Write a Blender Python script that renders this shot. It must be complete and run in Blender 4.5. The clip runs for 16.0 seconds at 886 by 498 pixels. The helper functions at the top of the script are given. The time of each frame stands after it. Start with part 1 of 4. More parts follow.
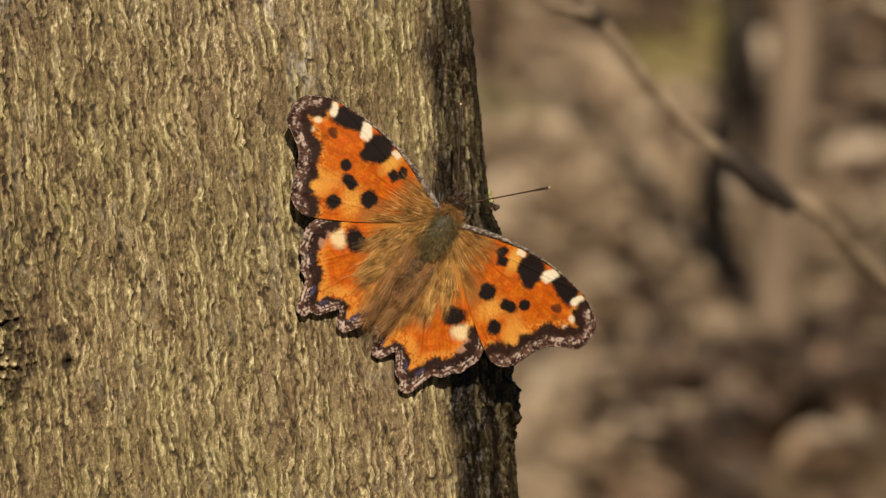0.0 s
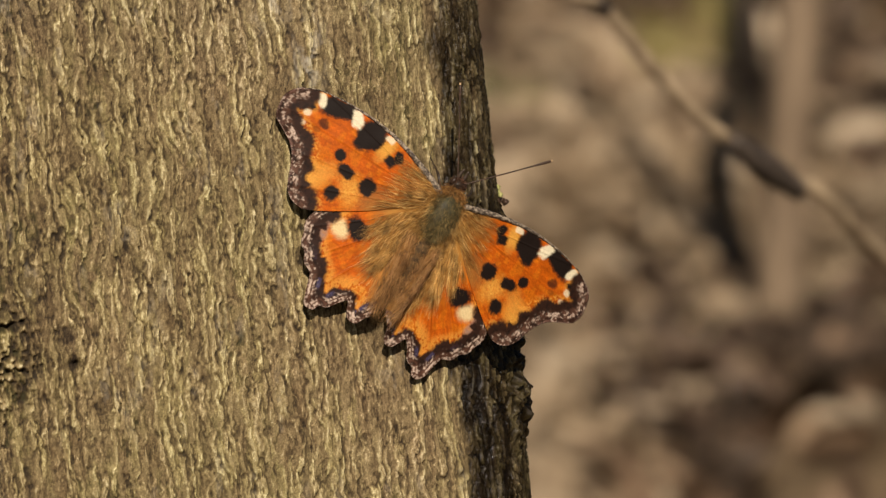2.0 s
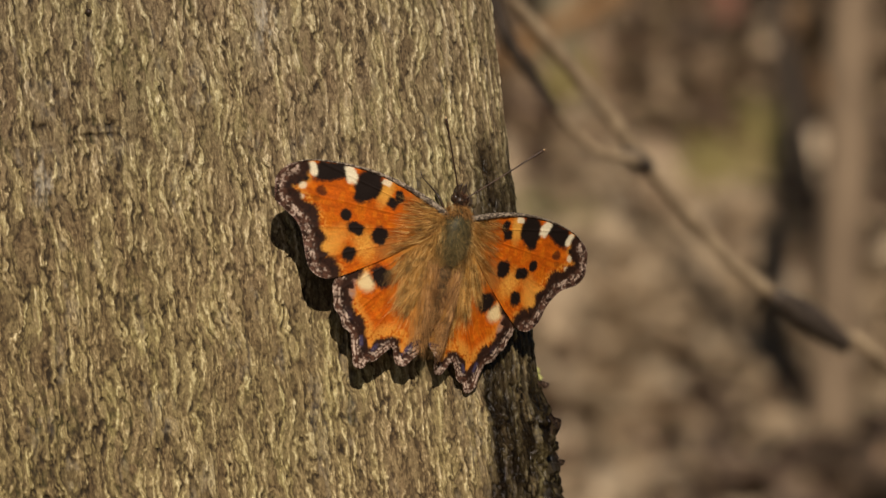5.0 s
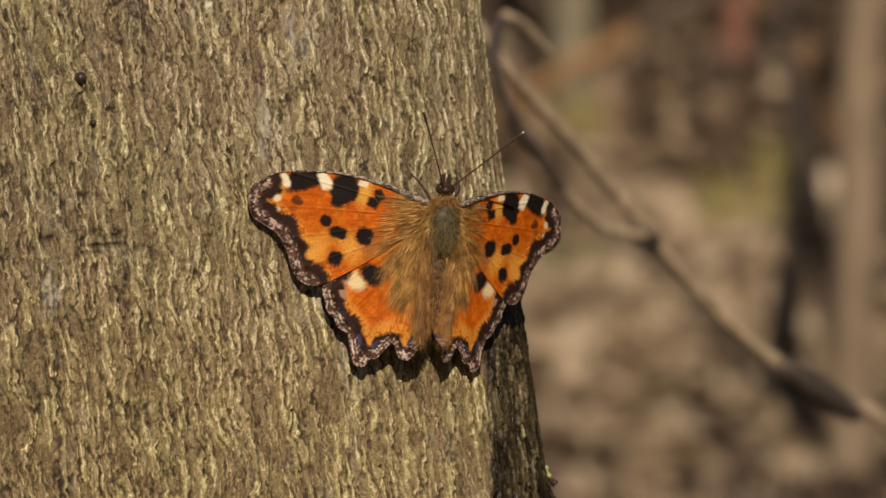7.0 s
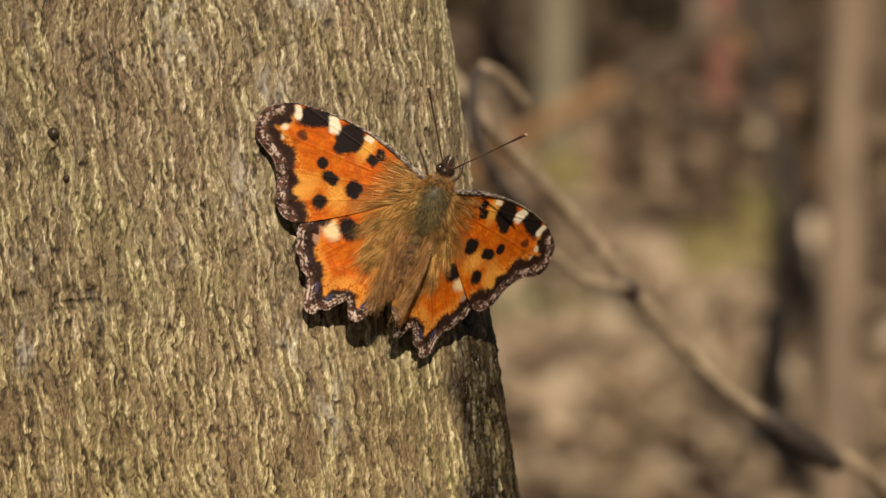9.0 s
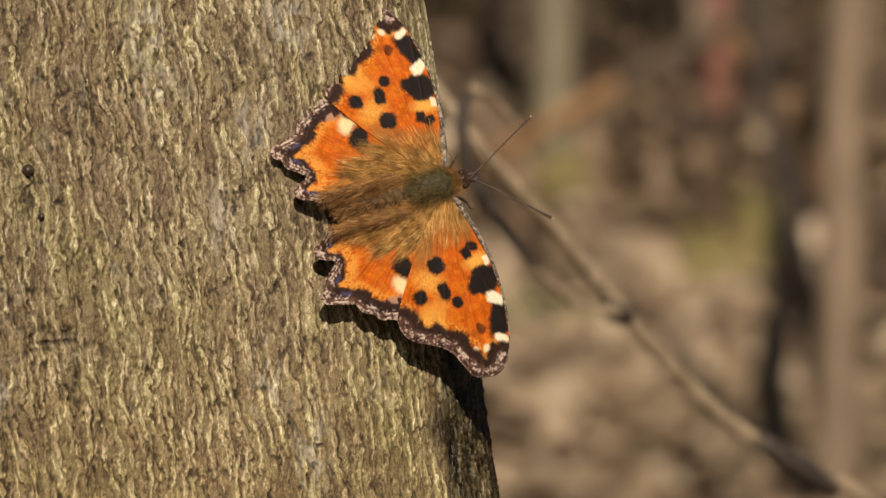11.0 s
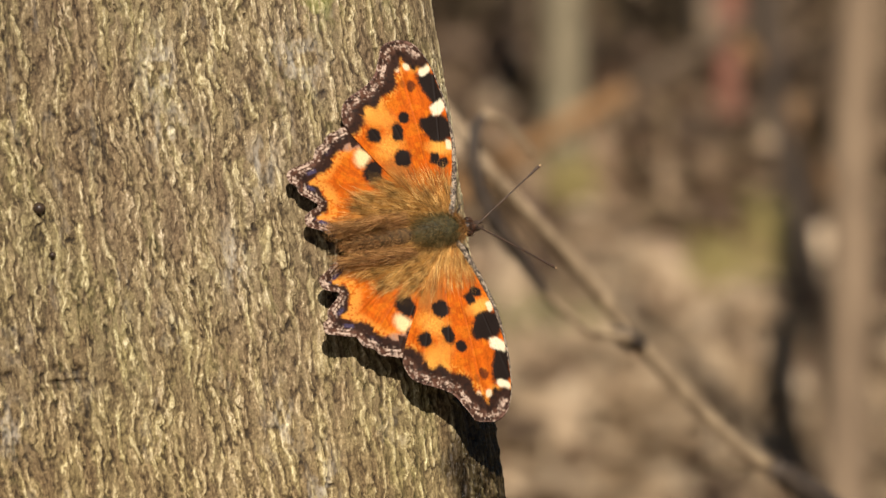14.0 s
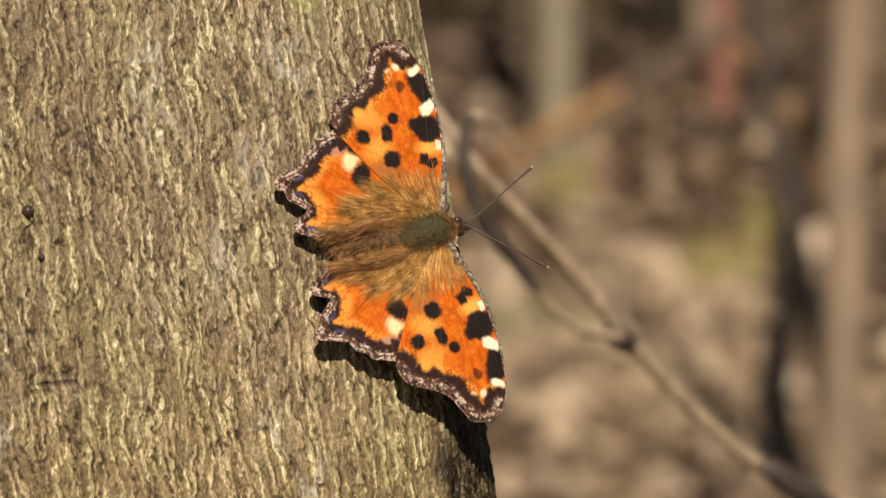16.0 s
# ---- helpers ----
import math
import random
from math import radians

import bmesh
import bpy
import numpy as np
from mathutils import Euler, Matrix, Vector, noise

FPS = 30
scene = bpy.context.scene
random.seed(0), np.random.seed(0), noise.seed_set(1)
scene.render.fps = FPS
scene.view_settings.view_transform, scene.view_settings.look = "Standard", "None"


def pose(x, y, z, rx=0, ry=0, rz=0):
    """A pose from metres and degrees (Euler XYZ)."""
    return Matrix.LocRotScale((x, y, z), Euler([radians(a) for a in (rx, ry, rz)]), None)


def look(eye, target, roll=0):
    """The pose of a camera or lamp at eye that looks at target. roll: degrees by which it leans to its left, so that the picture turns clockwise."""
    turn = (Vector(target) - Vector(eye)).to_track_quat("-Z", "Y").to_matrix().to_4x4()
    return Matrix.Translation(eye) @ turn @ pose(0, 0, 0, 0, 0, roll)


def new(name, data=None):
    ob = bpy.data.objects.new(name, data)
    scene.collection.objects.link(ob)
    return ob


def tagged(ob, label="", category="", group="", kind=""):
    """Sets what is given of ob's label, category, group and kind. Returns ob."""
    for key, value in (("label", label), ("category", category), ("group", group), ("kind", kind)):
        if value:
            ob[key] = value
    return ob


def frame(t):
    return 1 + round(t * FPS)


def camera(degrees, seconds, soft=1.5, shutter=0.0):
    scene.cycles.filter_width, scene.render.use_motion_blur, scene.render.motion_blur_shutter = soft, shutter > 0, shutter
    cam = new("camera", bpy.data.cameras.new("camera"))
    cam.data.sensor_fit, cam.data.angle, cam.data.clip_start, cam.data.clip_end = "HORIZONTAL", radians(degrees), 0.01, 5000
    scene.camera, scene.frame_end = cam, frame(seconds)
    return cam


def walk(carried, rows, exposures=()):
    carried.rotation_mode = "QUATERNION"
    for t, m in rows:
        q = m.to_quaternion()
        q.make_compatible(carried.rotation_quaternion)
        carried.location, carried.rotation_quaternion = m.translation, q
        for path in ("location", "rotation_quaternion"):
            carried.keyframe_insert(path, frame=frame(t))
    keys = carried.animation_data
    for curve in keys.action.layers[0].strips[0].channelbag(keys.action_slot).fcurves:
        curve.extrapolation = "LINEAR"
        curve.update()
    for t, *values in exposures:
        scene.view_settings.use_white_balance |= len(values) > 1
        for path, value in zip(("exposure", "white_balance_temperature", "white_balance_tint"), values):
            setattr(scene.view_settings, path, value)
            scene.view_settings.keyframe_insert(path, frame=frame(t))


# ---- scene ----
cam = camera(8.6, 16.0, 1.35, 0.5)
PATH = [
    (0.0, look((0.00401, -1.02167, 1.41375), (0.00001, 0.00859, 1.21834), 2.118)),
    (0.5, look((0.00482, -1.02194, 1.41397), (-0.00048, 0.00841, 1.21753), 2.122)),
    (1.0, look((0.00342, -1.01507, 1.41348), (-0.00125, 0.00757, 1.21537), 2.025)),
    (1.5, look((0.00311, -1.01078, 1.41413), (0.00016, 0.00817, 1.21851), 1.435)),
    (2.0, look((0.00306, -1.01040, 1.41384), (-0.00159, 0.00794, 1.21767), 1.505)),
    (2.5, look((0.00260, -1.01116, 1.41371), (-0.00088, 0.00821, 1.21863), 1.327)),
    (3.0, look((0.00380, -1.01381, 1.41508), (-0.00160, 0.00843, 1.21894), 1.446)),
    (3.5, look((0.00252, -1.00960, 1.41552), (-0.00242, 0.00877, 1.22106), 1.624)),
    (4.0, look((0.00297, -1.00491, 1.41683), (-0.00493, 0.00994, 1.22651), 1.097)),
    (4.5, look((0.00142, -1.00860, 1.42457), (-0.00529, 0.01367, 1.24038), 1.120)),
    (4.7, look((0.00537, -1.00966, 1.42578), (-0.00556, 0.01476, 1.24456), 0.857)),
    (6.8, look((0.00578, -1.01354, 1.43749), (-0.00927, 0.02056, 1.26657), -0.444)),
    (7.0, look((0.00724, -1.01543, 1.43905), (-0.01026, 0.02078, 1.26698), -0.576)),
    (7.5, look((0.00774, -1.01308, 1.43749), (-0.01034, 0.02055, 1.26659), -1.072)),
    (8.0, look((0.00801, -1.00739, 1.43670), (-0.00936, 0.02034, 1.26674), -1.105)),
    (8.5, look((0.00840, -1.00820, 1.43893), (-0.00948, 0.02103, 1.26920), -0.826)),
    (9.0, look((0.00918, -1.01123, 1.43895), (-0.00580, 0.02285, 1.27624), -0.911)),
    (9.2, look((0.00697, -1.00883, 1.43871), (-0.00733, 0.02325, 1.27828), -0.995)),
    (11.3, look((0.01193, -0.97974, 1.44374), (-0.00288, 0.02381, 1.28471), -1.026)),
    (11.5, look((0.01178, -0.97578, 1.44578), (-0.00395, 0.02357, 1.28423), -1.058)),
    (12.0, look((0.01118, -0.97958, 1.44732), (-0.00645, 0.02522, 1.29016), -1.125)),
    (12.5, look((0.01075, -0.98186, 1.44701), (-0.00752, 0.02485, 1.28830), -1.072)),
    (13.0, look((0.01086, -0.98100, 1.44847), (-0.00640, 0.02548, 1.29089), -0.764)),
    (13.5, look((0.01097, -0.97984, 1.44810), (-0.00494, 0.02524, 1.29015), -0.745)),
    (14.0, look((0.01096, -0.98096, 1.44763), (-0.00510, 0.02510, 1.28944), -0.912)),
    (14.5, look((0.01084, -0.98115, 1.44743), (-0.00376, 0.02490, 1.28863), -0.936)),
    (15.0, look((0.01106, -0.97553, 1.44659), (-0.00318, 0.02456, 1.28821), -1.088)),
    (15.5, look((0.01117, -0.97643, 1.44696), (-0.00319, 0.02472, 1.28869), -0.906)),
    (16.0, look((0.01193, -0.98146, 1.44725), (-0.00318, 0.02510, 1.28936), -1.284)),
]
walk(cam, PATH, [(0.0, -0.15, 6500, 10), (0.5, 0.00, 6500, 10), (1.5, -0.08, 6500, 10), (2.5, -0.12, 6500, 10), (3.5, -0.03, 6500, 10), (4.5, -0.28, 6500, 10), (7.0, -0.20, 6500, 10), (9.0, 0.00, 6500, 10), (11.5, -0.03, 6450, 10), (12.5, 0.06, 6360, 10), (14.5, 0.30, 6360, 10), (16.0, 0.28, 6360, 10)])
cam.data.dof.use_dof = True
cam.data.dof.focus_distance = 1.035
cam.data.dof.aperture_fstop = 32.0
cam.data.dof.aperture_blades = 7

# ---- light ----
SUN = Vector((0.08, -0.725, 0.685)).normalized()
world = bpy.data.worlds.new("sky")
scene.world = world
world.use_nodes = True
wn = world.node_tree
sky = wn.nodes.new("ShaderNodeTexSky")
sky.sky_type = "NISHITA"
sky.sun_disc = False
sky.sun_elevation = math.asin(SUN.z)
sky.sun_rotation = math.atan2(SUN.x, SUN.y)
wn.links.new(sky.outputs["Color"], wn.nodes["Background"].inputs["Color"])
wn.nodes["Background"].inputs["Strength"].default_value = 0.028
sun = new("sun", bpy.data.lights.new("sun", "SUN"))
sun.data.energy = 4.8
sun.data.angle = radians(0.5)
sun.data.color = (1.0, 0.885, 0.755)
sun.matrix_world = look(SUN * 6, (0, 0, 0))


# ---- numeric noise ----
def lattice(seed):
    return np.random.RandomState(seed).rand(256, 256)


def vnoise(x, y, seed):
    """Smooth noise between 0 and 1."""
    tab = lattice(seed)
    xi, yi = np.floor(x).astype(int), np.floor(y).astype(int)
    fx, fy = x - xi, y - yi
    fx, fy = fx * fx * fx * (fx * (fx * 6 - 15) + 10), fy * fy * fy * (fy * (fy * 6 - 15) + 10)
    a, b = tab[xi & 255, yi & 255], tab[(xi + 1) & 255, yi & 255]
    c, d = tab[xi & 255, (yi + 1) & 255], tab[(xi + 1) & 255, (yi + 1) & 255]
    return (a * (1 - fx) + b * fx) * (1 - fy) + (c * (1 - fx) + d * fx) * fy


def cells(x, y, seed):
    """Distances to the nearest and second nearest of jittered points, the nearest one's random value, and the way across from it."""
    tx, ty, tv = lattice(seed), lattice(seed + 1), lattice(seed + 2)
    xi, yi = np.floor(x).astype(int), np.floor(y).astype(int)
    f1, f2, val, across = np.full(x.shape, 9.0), np.full(x.shape, 9.0), np.zeros(x.shape), np.zeros(x.shape)
    for i in (-1, 0, 1):
        for j in (-1, 0, 1):
            a, b = (xi + i) & 255, (yi + j) & 255
            dx = x - xi - i - tx[a, b]
            d = np.hypot(dx, yi + j + ty[a, b] - y)
            near = d < f1
            f2 = np.where(near, f1, np.minimum(f2, d))
            val = np.where(near, tv[a, b], val)
            across = np.where(near, dx, across)
            f1 = np.where(near, d, f1)
    return f1, f2, val, across


def ease(a, b, x):
    t = np.clip((x - a) / (b - a), 0, 1)
    return t * t * (3 - 2 * t)


# ---- materials ----
def material(name, color=(0.5, 0.5, 0.5), rough=0.7, spec=0.5):
    mat = bpy.data.materials.new(name)
    mat.use_nodes = True
    nt = mat.node_tree
    bsdf = nt.nodes["Principled BSDF"]
    bsdf.inputs["Base Color"].default_value = (*color, 1)
    bsdf.inputs["Roughness"].default_value = rough
    bsdf.inputs["Specular IOR Level"].default_value = spec
    return mat, nt, bsdf


def node(nt, kind, **values):
    n = nt.nodes.new(kind)
    for k, v in values.items():
        n.inputs[k.replace("_", " ")].default_value = v
    return n


def mix(nt, fac, a, b, blend="MIX"):
    """A colour mix; fac, a and b are sockets, numbers or colours."""
    n = nt.nodes.new("ShaderNodeMix")
    n.data_type = "RGBA"
    n.blend_type = blend
    for sock, v in ((n.inputs[0], fac), (n.inputs[6], a), (n.inputs[7], b)):
        if isinstance(v, bpy.types.NodeSocket):
            nt.links.new(v, sock)
        elif isinstance(v, (tuple, list)):
            sock.default_value = (*v, 1)
        else:
            sock.default_value = v
    return n.outputs[2]


def ramp(nt, fac, stops):
    n = nt.nodes.new("ShaderNodeValToRGB")
    els = n.color_ramp.elements
    while len(els) < len(stops):
        els.new(0.5)
    for e, (p, c) in zip(els, stops):
        e.position = p
        e.color = (*c, 1)
    nt.links.new(fac, n.inputs[0])
    return n.outputs[0]


def grain(nt, scale, detail=4.0, rough=0.6, stretch=(1, 1, 1)):
    co = nt.nodes.new("ShaderNodeTexCoord")
    mp = nt.nodes.new("ShaderNodeMapping")
    mp.inputs["Scale"].default_value = stretch
    n = node(nt, "ShaderNodeTexNoise", Scale=scale, Detail=detail, Roughness=rough)
    nt.links.new(co.outputs["Object"], mp.inputs["Vector"])
    nt.links.new(mp.outputs["Vector"], n.inputs["Vector"])
    return n.outputs["Fac"]


def bump(nt, bsdf, height, strength, distance):
    n = node(nt, "ShaderNodeBump", Strength=strength, Distance=distance)
    nt.links.new(height, n.inputs["Height"])
    nt.links.new(n.outputs["Normal"], bsdf.inputs["Normal"])


def attribute(nt, name):
    n = nt.nodes.new("ShaderNodeAttribute")
    n.attribute_name = name
    return n


def bark_material():
    mat, nt, bsdf = material("hornbeam_bark", rough=0.8, spec=0.25)
    crest = attribute(nt, "crest").outputs["Fac"]
    plate = attribute(nt, "plate").outputs["Fac"]
    wet = attribute(nt, "wet").outputs["Fac"]
    lichen = attribute(nt, "lichen").outputs["Fac"]
    moss = attribute(nt, "moss").outputs["Fac"]
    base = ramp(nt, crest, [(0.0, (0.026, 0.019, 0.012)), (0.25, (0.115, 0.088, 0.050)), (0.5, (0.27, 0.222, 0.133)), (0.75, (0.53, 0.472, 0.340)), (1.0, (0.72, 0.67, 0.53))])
    tint = ramp(nt, plate, [(0.0, (0.95, 0.86, 0.76)), (0.30, (0.98, 0.94, 0.84)), (0.55, (1.0, 1.0, 0.87)), (0.8, (1.0, 1.03, 0.80)), (1.0, (1.08, 1.06, 1.02))])
    base = mix(nt, 0.9, base, tint, "MULTIPLY")
    broad = ramp(nt, grain(nt, 38, 3, 0.6, (1, 1, 0.5)), [(0.3, (1.02, 0.97, 0.84)), (0.7, (1.08, 0.97, 0.92))])
    base = mix(nt, 1.0, base, broad, "MULTIPLY")
    fine = ramp(nt, grain(nt, 2400, 4, 0.75, (1, 1, 0.35)), [(0.28, (0.66, 0.64, 0.62)), (0.72, (1.32, 1.32, 1.30))])
    base = mix(nt, 1.0, base, fine, "MULTIPLY")
    film = attribute(nt, "film").outputs["Fac"]
    base = mix(nt, film, base, mix(nt, 1.0, base, (0.96, 1.0, 1.17), "MULTIPLY"))
    grit = ramp(nt, grain(nt, 4200, 2, 0.6), [(0.30, (0.64, 0.63, 0.60)), (0.5, (0.98, 0.98, 0.98)), (0.70, (1.60, 1.61, 1.60))])
    base = mix(nt, 0.8, base, grit, "MULTIPLY")
    base = mix(nt, lichen, base, (0.46, 0.43, 0.36))
    base = mix(nt, moss, base, (0.26, 0.30, 0.06))
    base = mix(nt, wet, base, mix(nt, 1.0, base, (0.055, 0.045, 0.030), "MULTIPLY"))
    nt.links.new(base, bsdf.inputs["Base Color"])
    sheen = node(nt, "ShaderNodeMapRange")
    nt.links.new(wet, sheen.inputs["Value"])
    sheen.inputs["To Min"].default_value = 0.8
    sheen.inputs["To Max"].default_value = 0.17
    nt.links.new(sheen.outputs["Result"], bsdf.inputs["Roughness"])
    gloss = node(nt, "ShaderNodeMapRange")
    nt.links.new(wet, gloss.inputs["Value"])
    gloss.inputs["To Min"].default_value = 0.25
    gloss.inputs["To Max"].default_value = 0.22
    nt.links.new(gloss.outputs["Result"], bsdf.inputs["Specular IOR Level"])
    bump(nt, bsdf, grain(nt, 3000, 5, 0.65, (1, 1, 0.5)), 0.6, 0.00030)
    return mat


def wing_material():
    mat, nt, bsdf = material("wing_scales", rough=0.6, spec=0.1)
    pat = attribute(nt, "pattern").outputs["Color"]
    fine = ramp(nt, grain(nt, 4200, 4, 0.75), [(0.28, (0.78, 0.74, 0.70)), (0.72, (1.2, 1.24, 1.28))])
    base = mix(nt, 1.0, pat, fine, "MULTIPLY")
    nt.links.new(base, bsdf.inputs["Base Color"])
    bump(nt, bsdf, grain(nt, 6500, 2, 0.6), 0.25, 0.00006)
    return mat


def hair_material(name, stops, rough=0.55, locks=0):
    """Strands that differ one by one; locks: how many darker and paler locks to a metre."""
    mat, nt, bsdf = material(name, rough=rough, spec=0.12)
    geo = nt.nodes.new("ShaderNodeNewGeometry")
    base = ramp(nt, geo.outputs["Random Per Island"], stops)
    if locks:
        base = mix(nt, 1.0, base, ramp(nt, grain(nt, locks, 3, 0.6), [(0.34, (0.50, 0.50, 0.52)), (0.5, (0.98, 0.98, 0.98)), (0.68, (1.3, 1.33, 1.4))]), "MULTIPLY")
    nt.links.new(base, bsdf.inputs["Base Color"])
    return mat


def speckled(name, a, b, scale, rough=0.6, stretch=(1, 1, 1), relief=0.0, lo=0.35, hi=0.65):
    mat, nt, bsdf = material(name, rough=rough, spec=0.35)
    g = grain(nt, scale, 4, 0.65, stretch)
    nt.links.new(ramp(nt, g, [(lo, a), (hi, b)]), bsdf.inputs["Base Color"])
    if relief:
        bump(nt, bsdf, g, 0.6, relief)
    return mat


def leaf_material():
    mat, nt, bsdf = material("dead_leaves", rough=0.65, spec=0.4)
    geo = nt.nodes.new("ShaderNodeNewGeometry")
    base = ramp(nt, geo.outputs["Random Per Island"], [(0.0, (0.09, 0.05, 0.027)), (0.3, (0.20, 0.125, 0.072)), (0.6, (0.32, 0.22, 0.130)), (0.85, (0.46, 0.34, 0.215)), (1.0, (0.58, 0.46, 0.312))])
    base = mix(nt, 1.0, base, ramp(nt, grain(nt, 60, 3), [(0.3, (0.8, 0.8, 0.8)), (0.7, (1.15, 1.15, 1.15))]), "MULTIPLY")
    # broad noise darkens the leaves in patches, tree shade put into the colour
    shaded = ramp(nt, grain(nt, 2.6, 3, 0.6), [(0.38, (0.42, 0.40, 0.38)), (0.62, (1.2, 1.2, 1.2))])
    base = mix(nt, 1.0, base, shaded, "MULTIPLY")
    nt.links.new(base, bsdf.inputs["Base Color"])
    return mat


def ground_material():
    mat, nt, bsdf = material("forest_soil", rough=0.9, spec=0.2)
    big = grain(nt, 2.2, 3, 0.6)
    # dark soil patches stand in for tree shade on the ground
    base = ramp(nt, big, [(0.35, (0.045, 0.033, 0.019)), (0.65, (0.19, 0.132, 0.076))])
    base = mix(nt, 1.0, base, ramp(nt, grain(nt, 25, 4, 0.7), [(0.3, (0.6, 0.58, 0.55)), (0.7, (1.5, 1.5, 1.45))]), "MULTIPLY")
    nt.links.new(base, bsdf.inputs["Base Color"])
    bump(nt, bsdf, grain(nt, 30, 5, 0.7), 0.8, 0.02)
    return mat


BARK = bark_material()
WING = wing_material()
FUR_DARK = hair_material("thorax_hair", [(0.0, (0.075, 0.056, 0.022)), (0.6, (0.17, 0.128, 0.050)), (1.0, (0.36, 0.225, 0.08))], 0.45, 520)
FUR_GOLD = hair_material("wing_hair", [(0.0, (0.090, 0.047, 0.016)), (0.25, (0.31, 0.150, 0.038)), (0.6, (0.56, 0.280, 0.060)), (1.0, (0.84, 0.55, 0.20))], 0.5, 480)
FUR_COLLAR = hair_material("collar_hair", [(0.0, (0.10, 0.045, 0.014)), (0.5, (0.28, 0.13, 0.035)), (1.0, (0.50, 0.27, 0.09))])
FUR_RUST = hair_material("abdomen_hair", [(0.0, (0.085, 0.038, 0.014)), (0.5, (0.33, 0.160, 0.055)), (1.0, (0.62, 0.35, 0.13))], 0.5, 420)
FUR_HEAD = hair_material("head_hair", [(0.0, (0.03, 0.014, 0.009)), (0.6, (0.09, 0.04, 0.024)), (1.0, (0.22, 0.11, 0.06))])
CHITIN = speckled("dark_chitin", (0.02, 0.014, 0.01), (0.07, 0.045, 0.028), 1800, 0.35)
THORAX = speckled("olive_thorax", (0.035, 0.030, 0.014), (0.10, 0.085, 0.036), 1500, 0.6)
ABDOMEN = speckled("brown_abdomen", (0.035, 0.020, 0.009), (0.15, 0.085, 0.030), 1100, 0.85)
COSTA = speckled("grey_costa", (0.05, 0.034, 0.024), (0.44, 0.35, 0.25), 1900, 0.65, relief=0.0003, lo=0.44, hi=0.64)
EYE = material("compound_eye", (0.035, 0.02, 0.012), 0.2, 0.6)[0]
CLUB = speckled("antenna_club", (0.022, 0.015, 0.011), (0.10, 0.055, 0.032), 1500, 0.5)
TIP = material("pale_tip", (0.62, 0.42, 0.22), 0.5)[0]
LEAF = leaf_material()
LEAF_PALE = hair_material("pale_leaves", [(0.0, (0.21, 0.150, 0.089)), (0.5, (0.36, 0.265, 0.165)), (1.0, (0.46, 0.36, 0.243))])
# dark leaf tones that put shade into the litter's colour
LEAF_SHADE = hair_material("shade_toned_leaves", [(0.0, (0.03, 0.02, 0.013)), (0.6, (0.08, 0.055, 0.037)), (1.0, (0.15, 0.10, 0.069))])
SOIL = ground_material()
TWIG = speckled("twig_bark", (0.23, 0.165, 0.10), (0.50, 0.375, 0.235), 260, 0.7, (1, 1, 0.3), 0.0004)
TWIG_DARK = speckled("dark_twig_bark", (0.035, 0.026, 0.02), (0.10, 0.075, 0.055), 300, 0.7, (1, 1, 0.4), 0.0004)
STEM_PINK = speckled("pinkish_stem_bark", (0.17, 0.118, 0.074), (0.34, 0.245, 0.155), 60, 0.75, (1, 1, 0.2), 0.001)
STEM_PALE = speckled("pale_stem_bark", (0.17, 0.142, 0.088), (0.33, 0.275, 0.175), 50, 0.75, (1, 1, 0.25), 0.001)
STEM_RED = speckled("red_stem_bark", (0.19, 0.085, 0.056), (0.33, 0.15, 0.10), 60, 0.6, (1, 1, 0.25))
STEM_TAN = speckled("orange_tan_bark", (0.20, 0.11, 0.045), (0.36, 0.20, 0.085), 60, 0.7, (1, 1, 0.25))
STEM_BROWN = speckled("dark_brown_bark", (0.055, 0.038, 0.024), (0.13, 0.09, 0.055), 60, 0.8, (1, 1, 0.3), 0.001)
STEM_SAND = speckled("sandy_stem_bark", (0.20, 0.145, 0.10), (0.37, 0.28, 0.19), 50, 0.75, (1, 1, 0.25), 0.001)
MOSS = speckled("green_moss", (0.14, 0.112, 0.036), (0.33, 0.26, 0.095), 90, 0.9, (1, 1, 1), 0.004)
GRASS = hair_material("green_blades", [(0.0, (0.08, 0.09, 0.03)), (0.6, (0.18, 0.19, 0.07)), (1.0, (0.32, 0.28, 0.12))])
STALK = hair_material("dry_stalk", [(0.0, (0.04, 0.03, 0.017)), (0.5, (0.12, 0.085, 0.046)), (1.0, (0.28, 0.20, 0.109))])
SAP = speckled("wet_dark_sap", (0.014, 0.009, 0.006), (0.055, 0.032, 0.016), 1500, 0.22, (1, 1, 1), 0.0002)
LICHEN = speckled("yellow_green_lichen", (0.30, 0.30, 0.08), (0.58, 0.55, 0.22), 1400, 0.85, (1, 1, 1), 0.0002)


# ---- building helpers ----
def mesh_object(name, verts, faces, mat, parent=None, label="", smooth=True):
    me = bpy.data.meshes.new(name)
    me.from_pydata([tuple(v) for v in verts], [], faces)
    me.materials.append(mat)
    if smooth:
        me.polygons.foreach_set("use_smooth", [True] * len(me.polygons))
    ob = new(name, me)
    ob.parent = parent
    return tagged(ob, label)


def part(name, bm, mat, parent, label=""):
    me = bpy.data.meshes.new(name)
    bm.to_mesh(me)
    bm.free()
    me.materials.append(mat)
    me.polygons.foreach_set("use_smooth", [True] * len(me.polygons))
    ob = new(name, me)
    ob.parent = parent
    return tagged(ob, label)


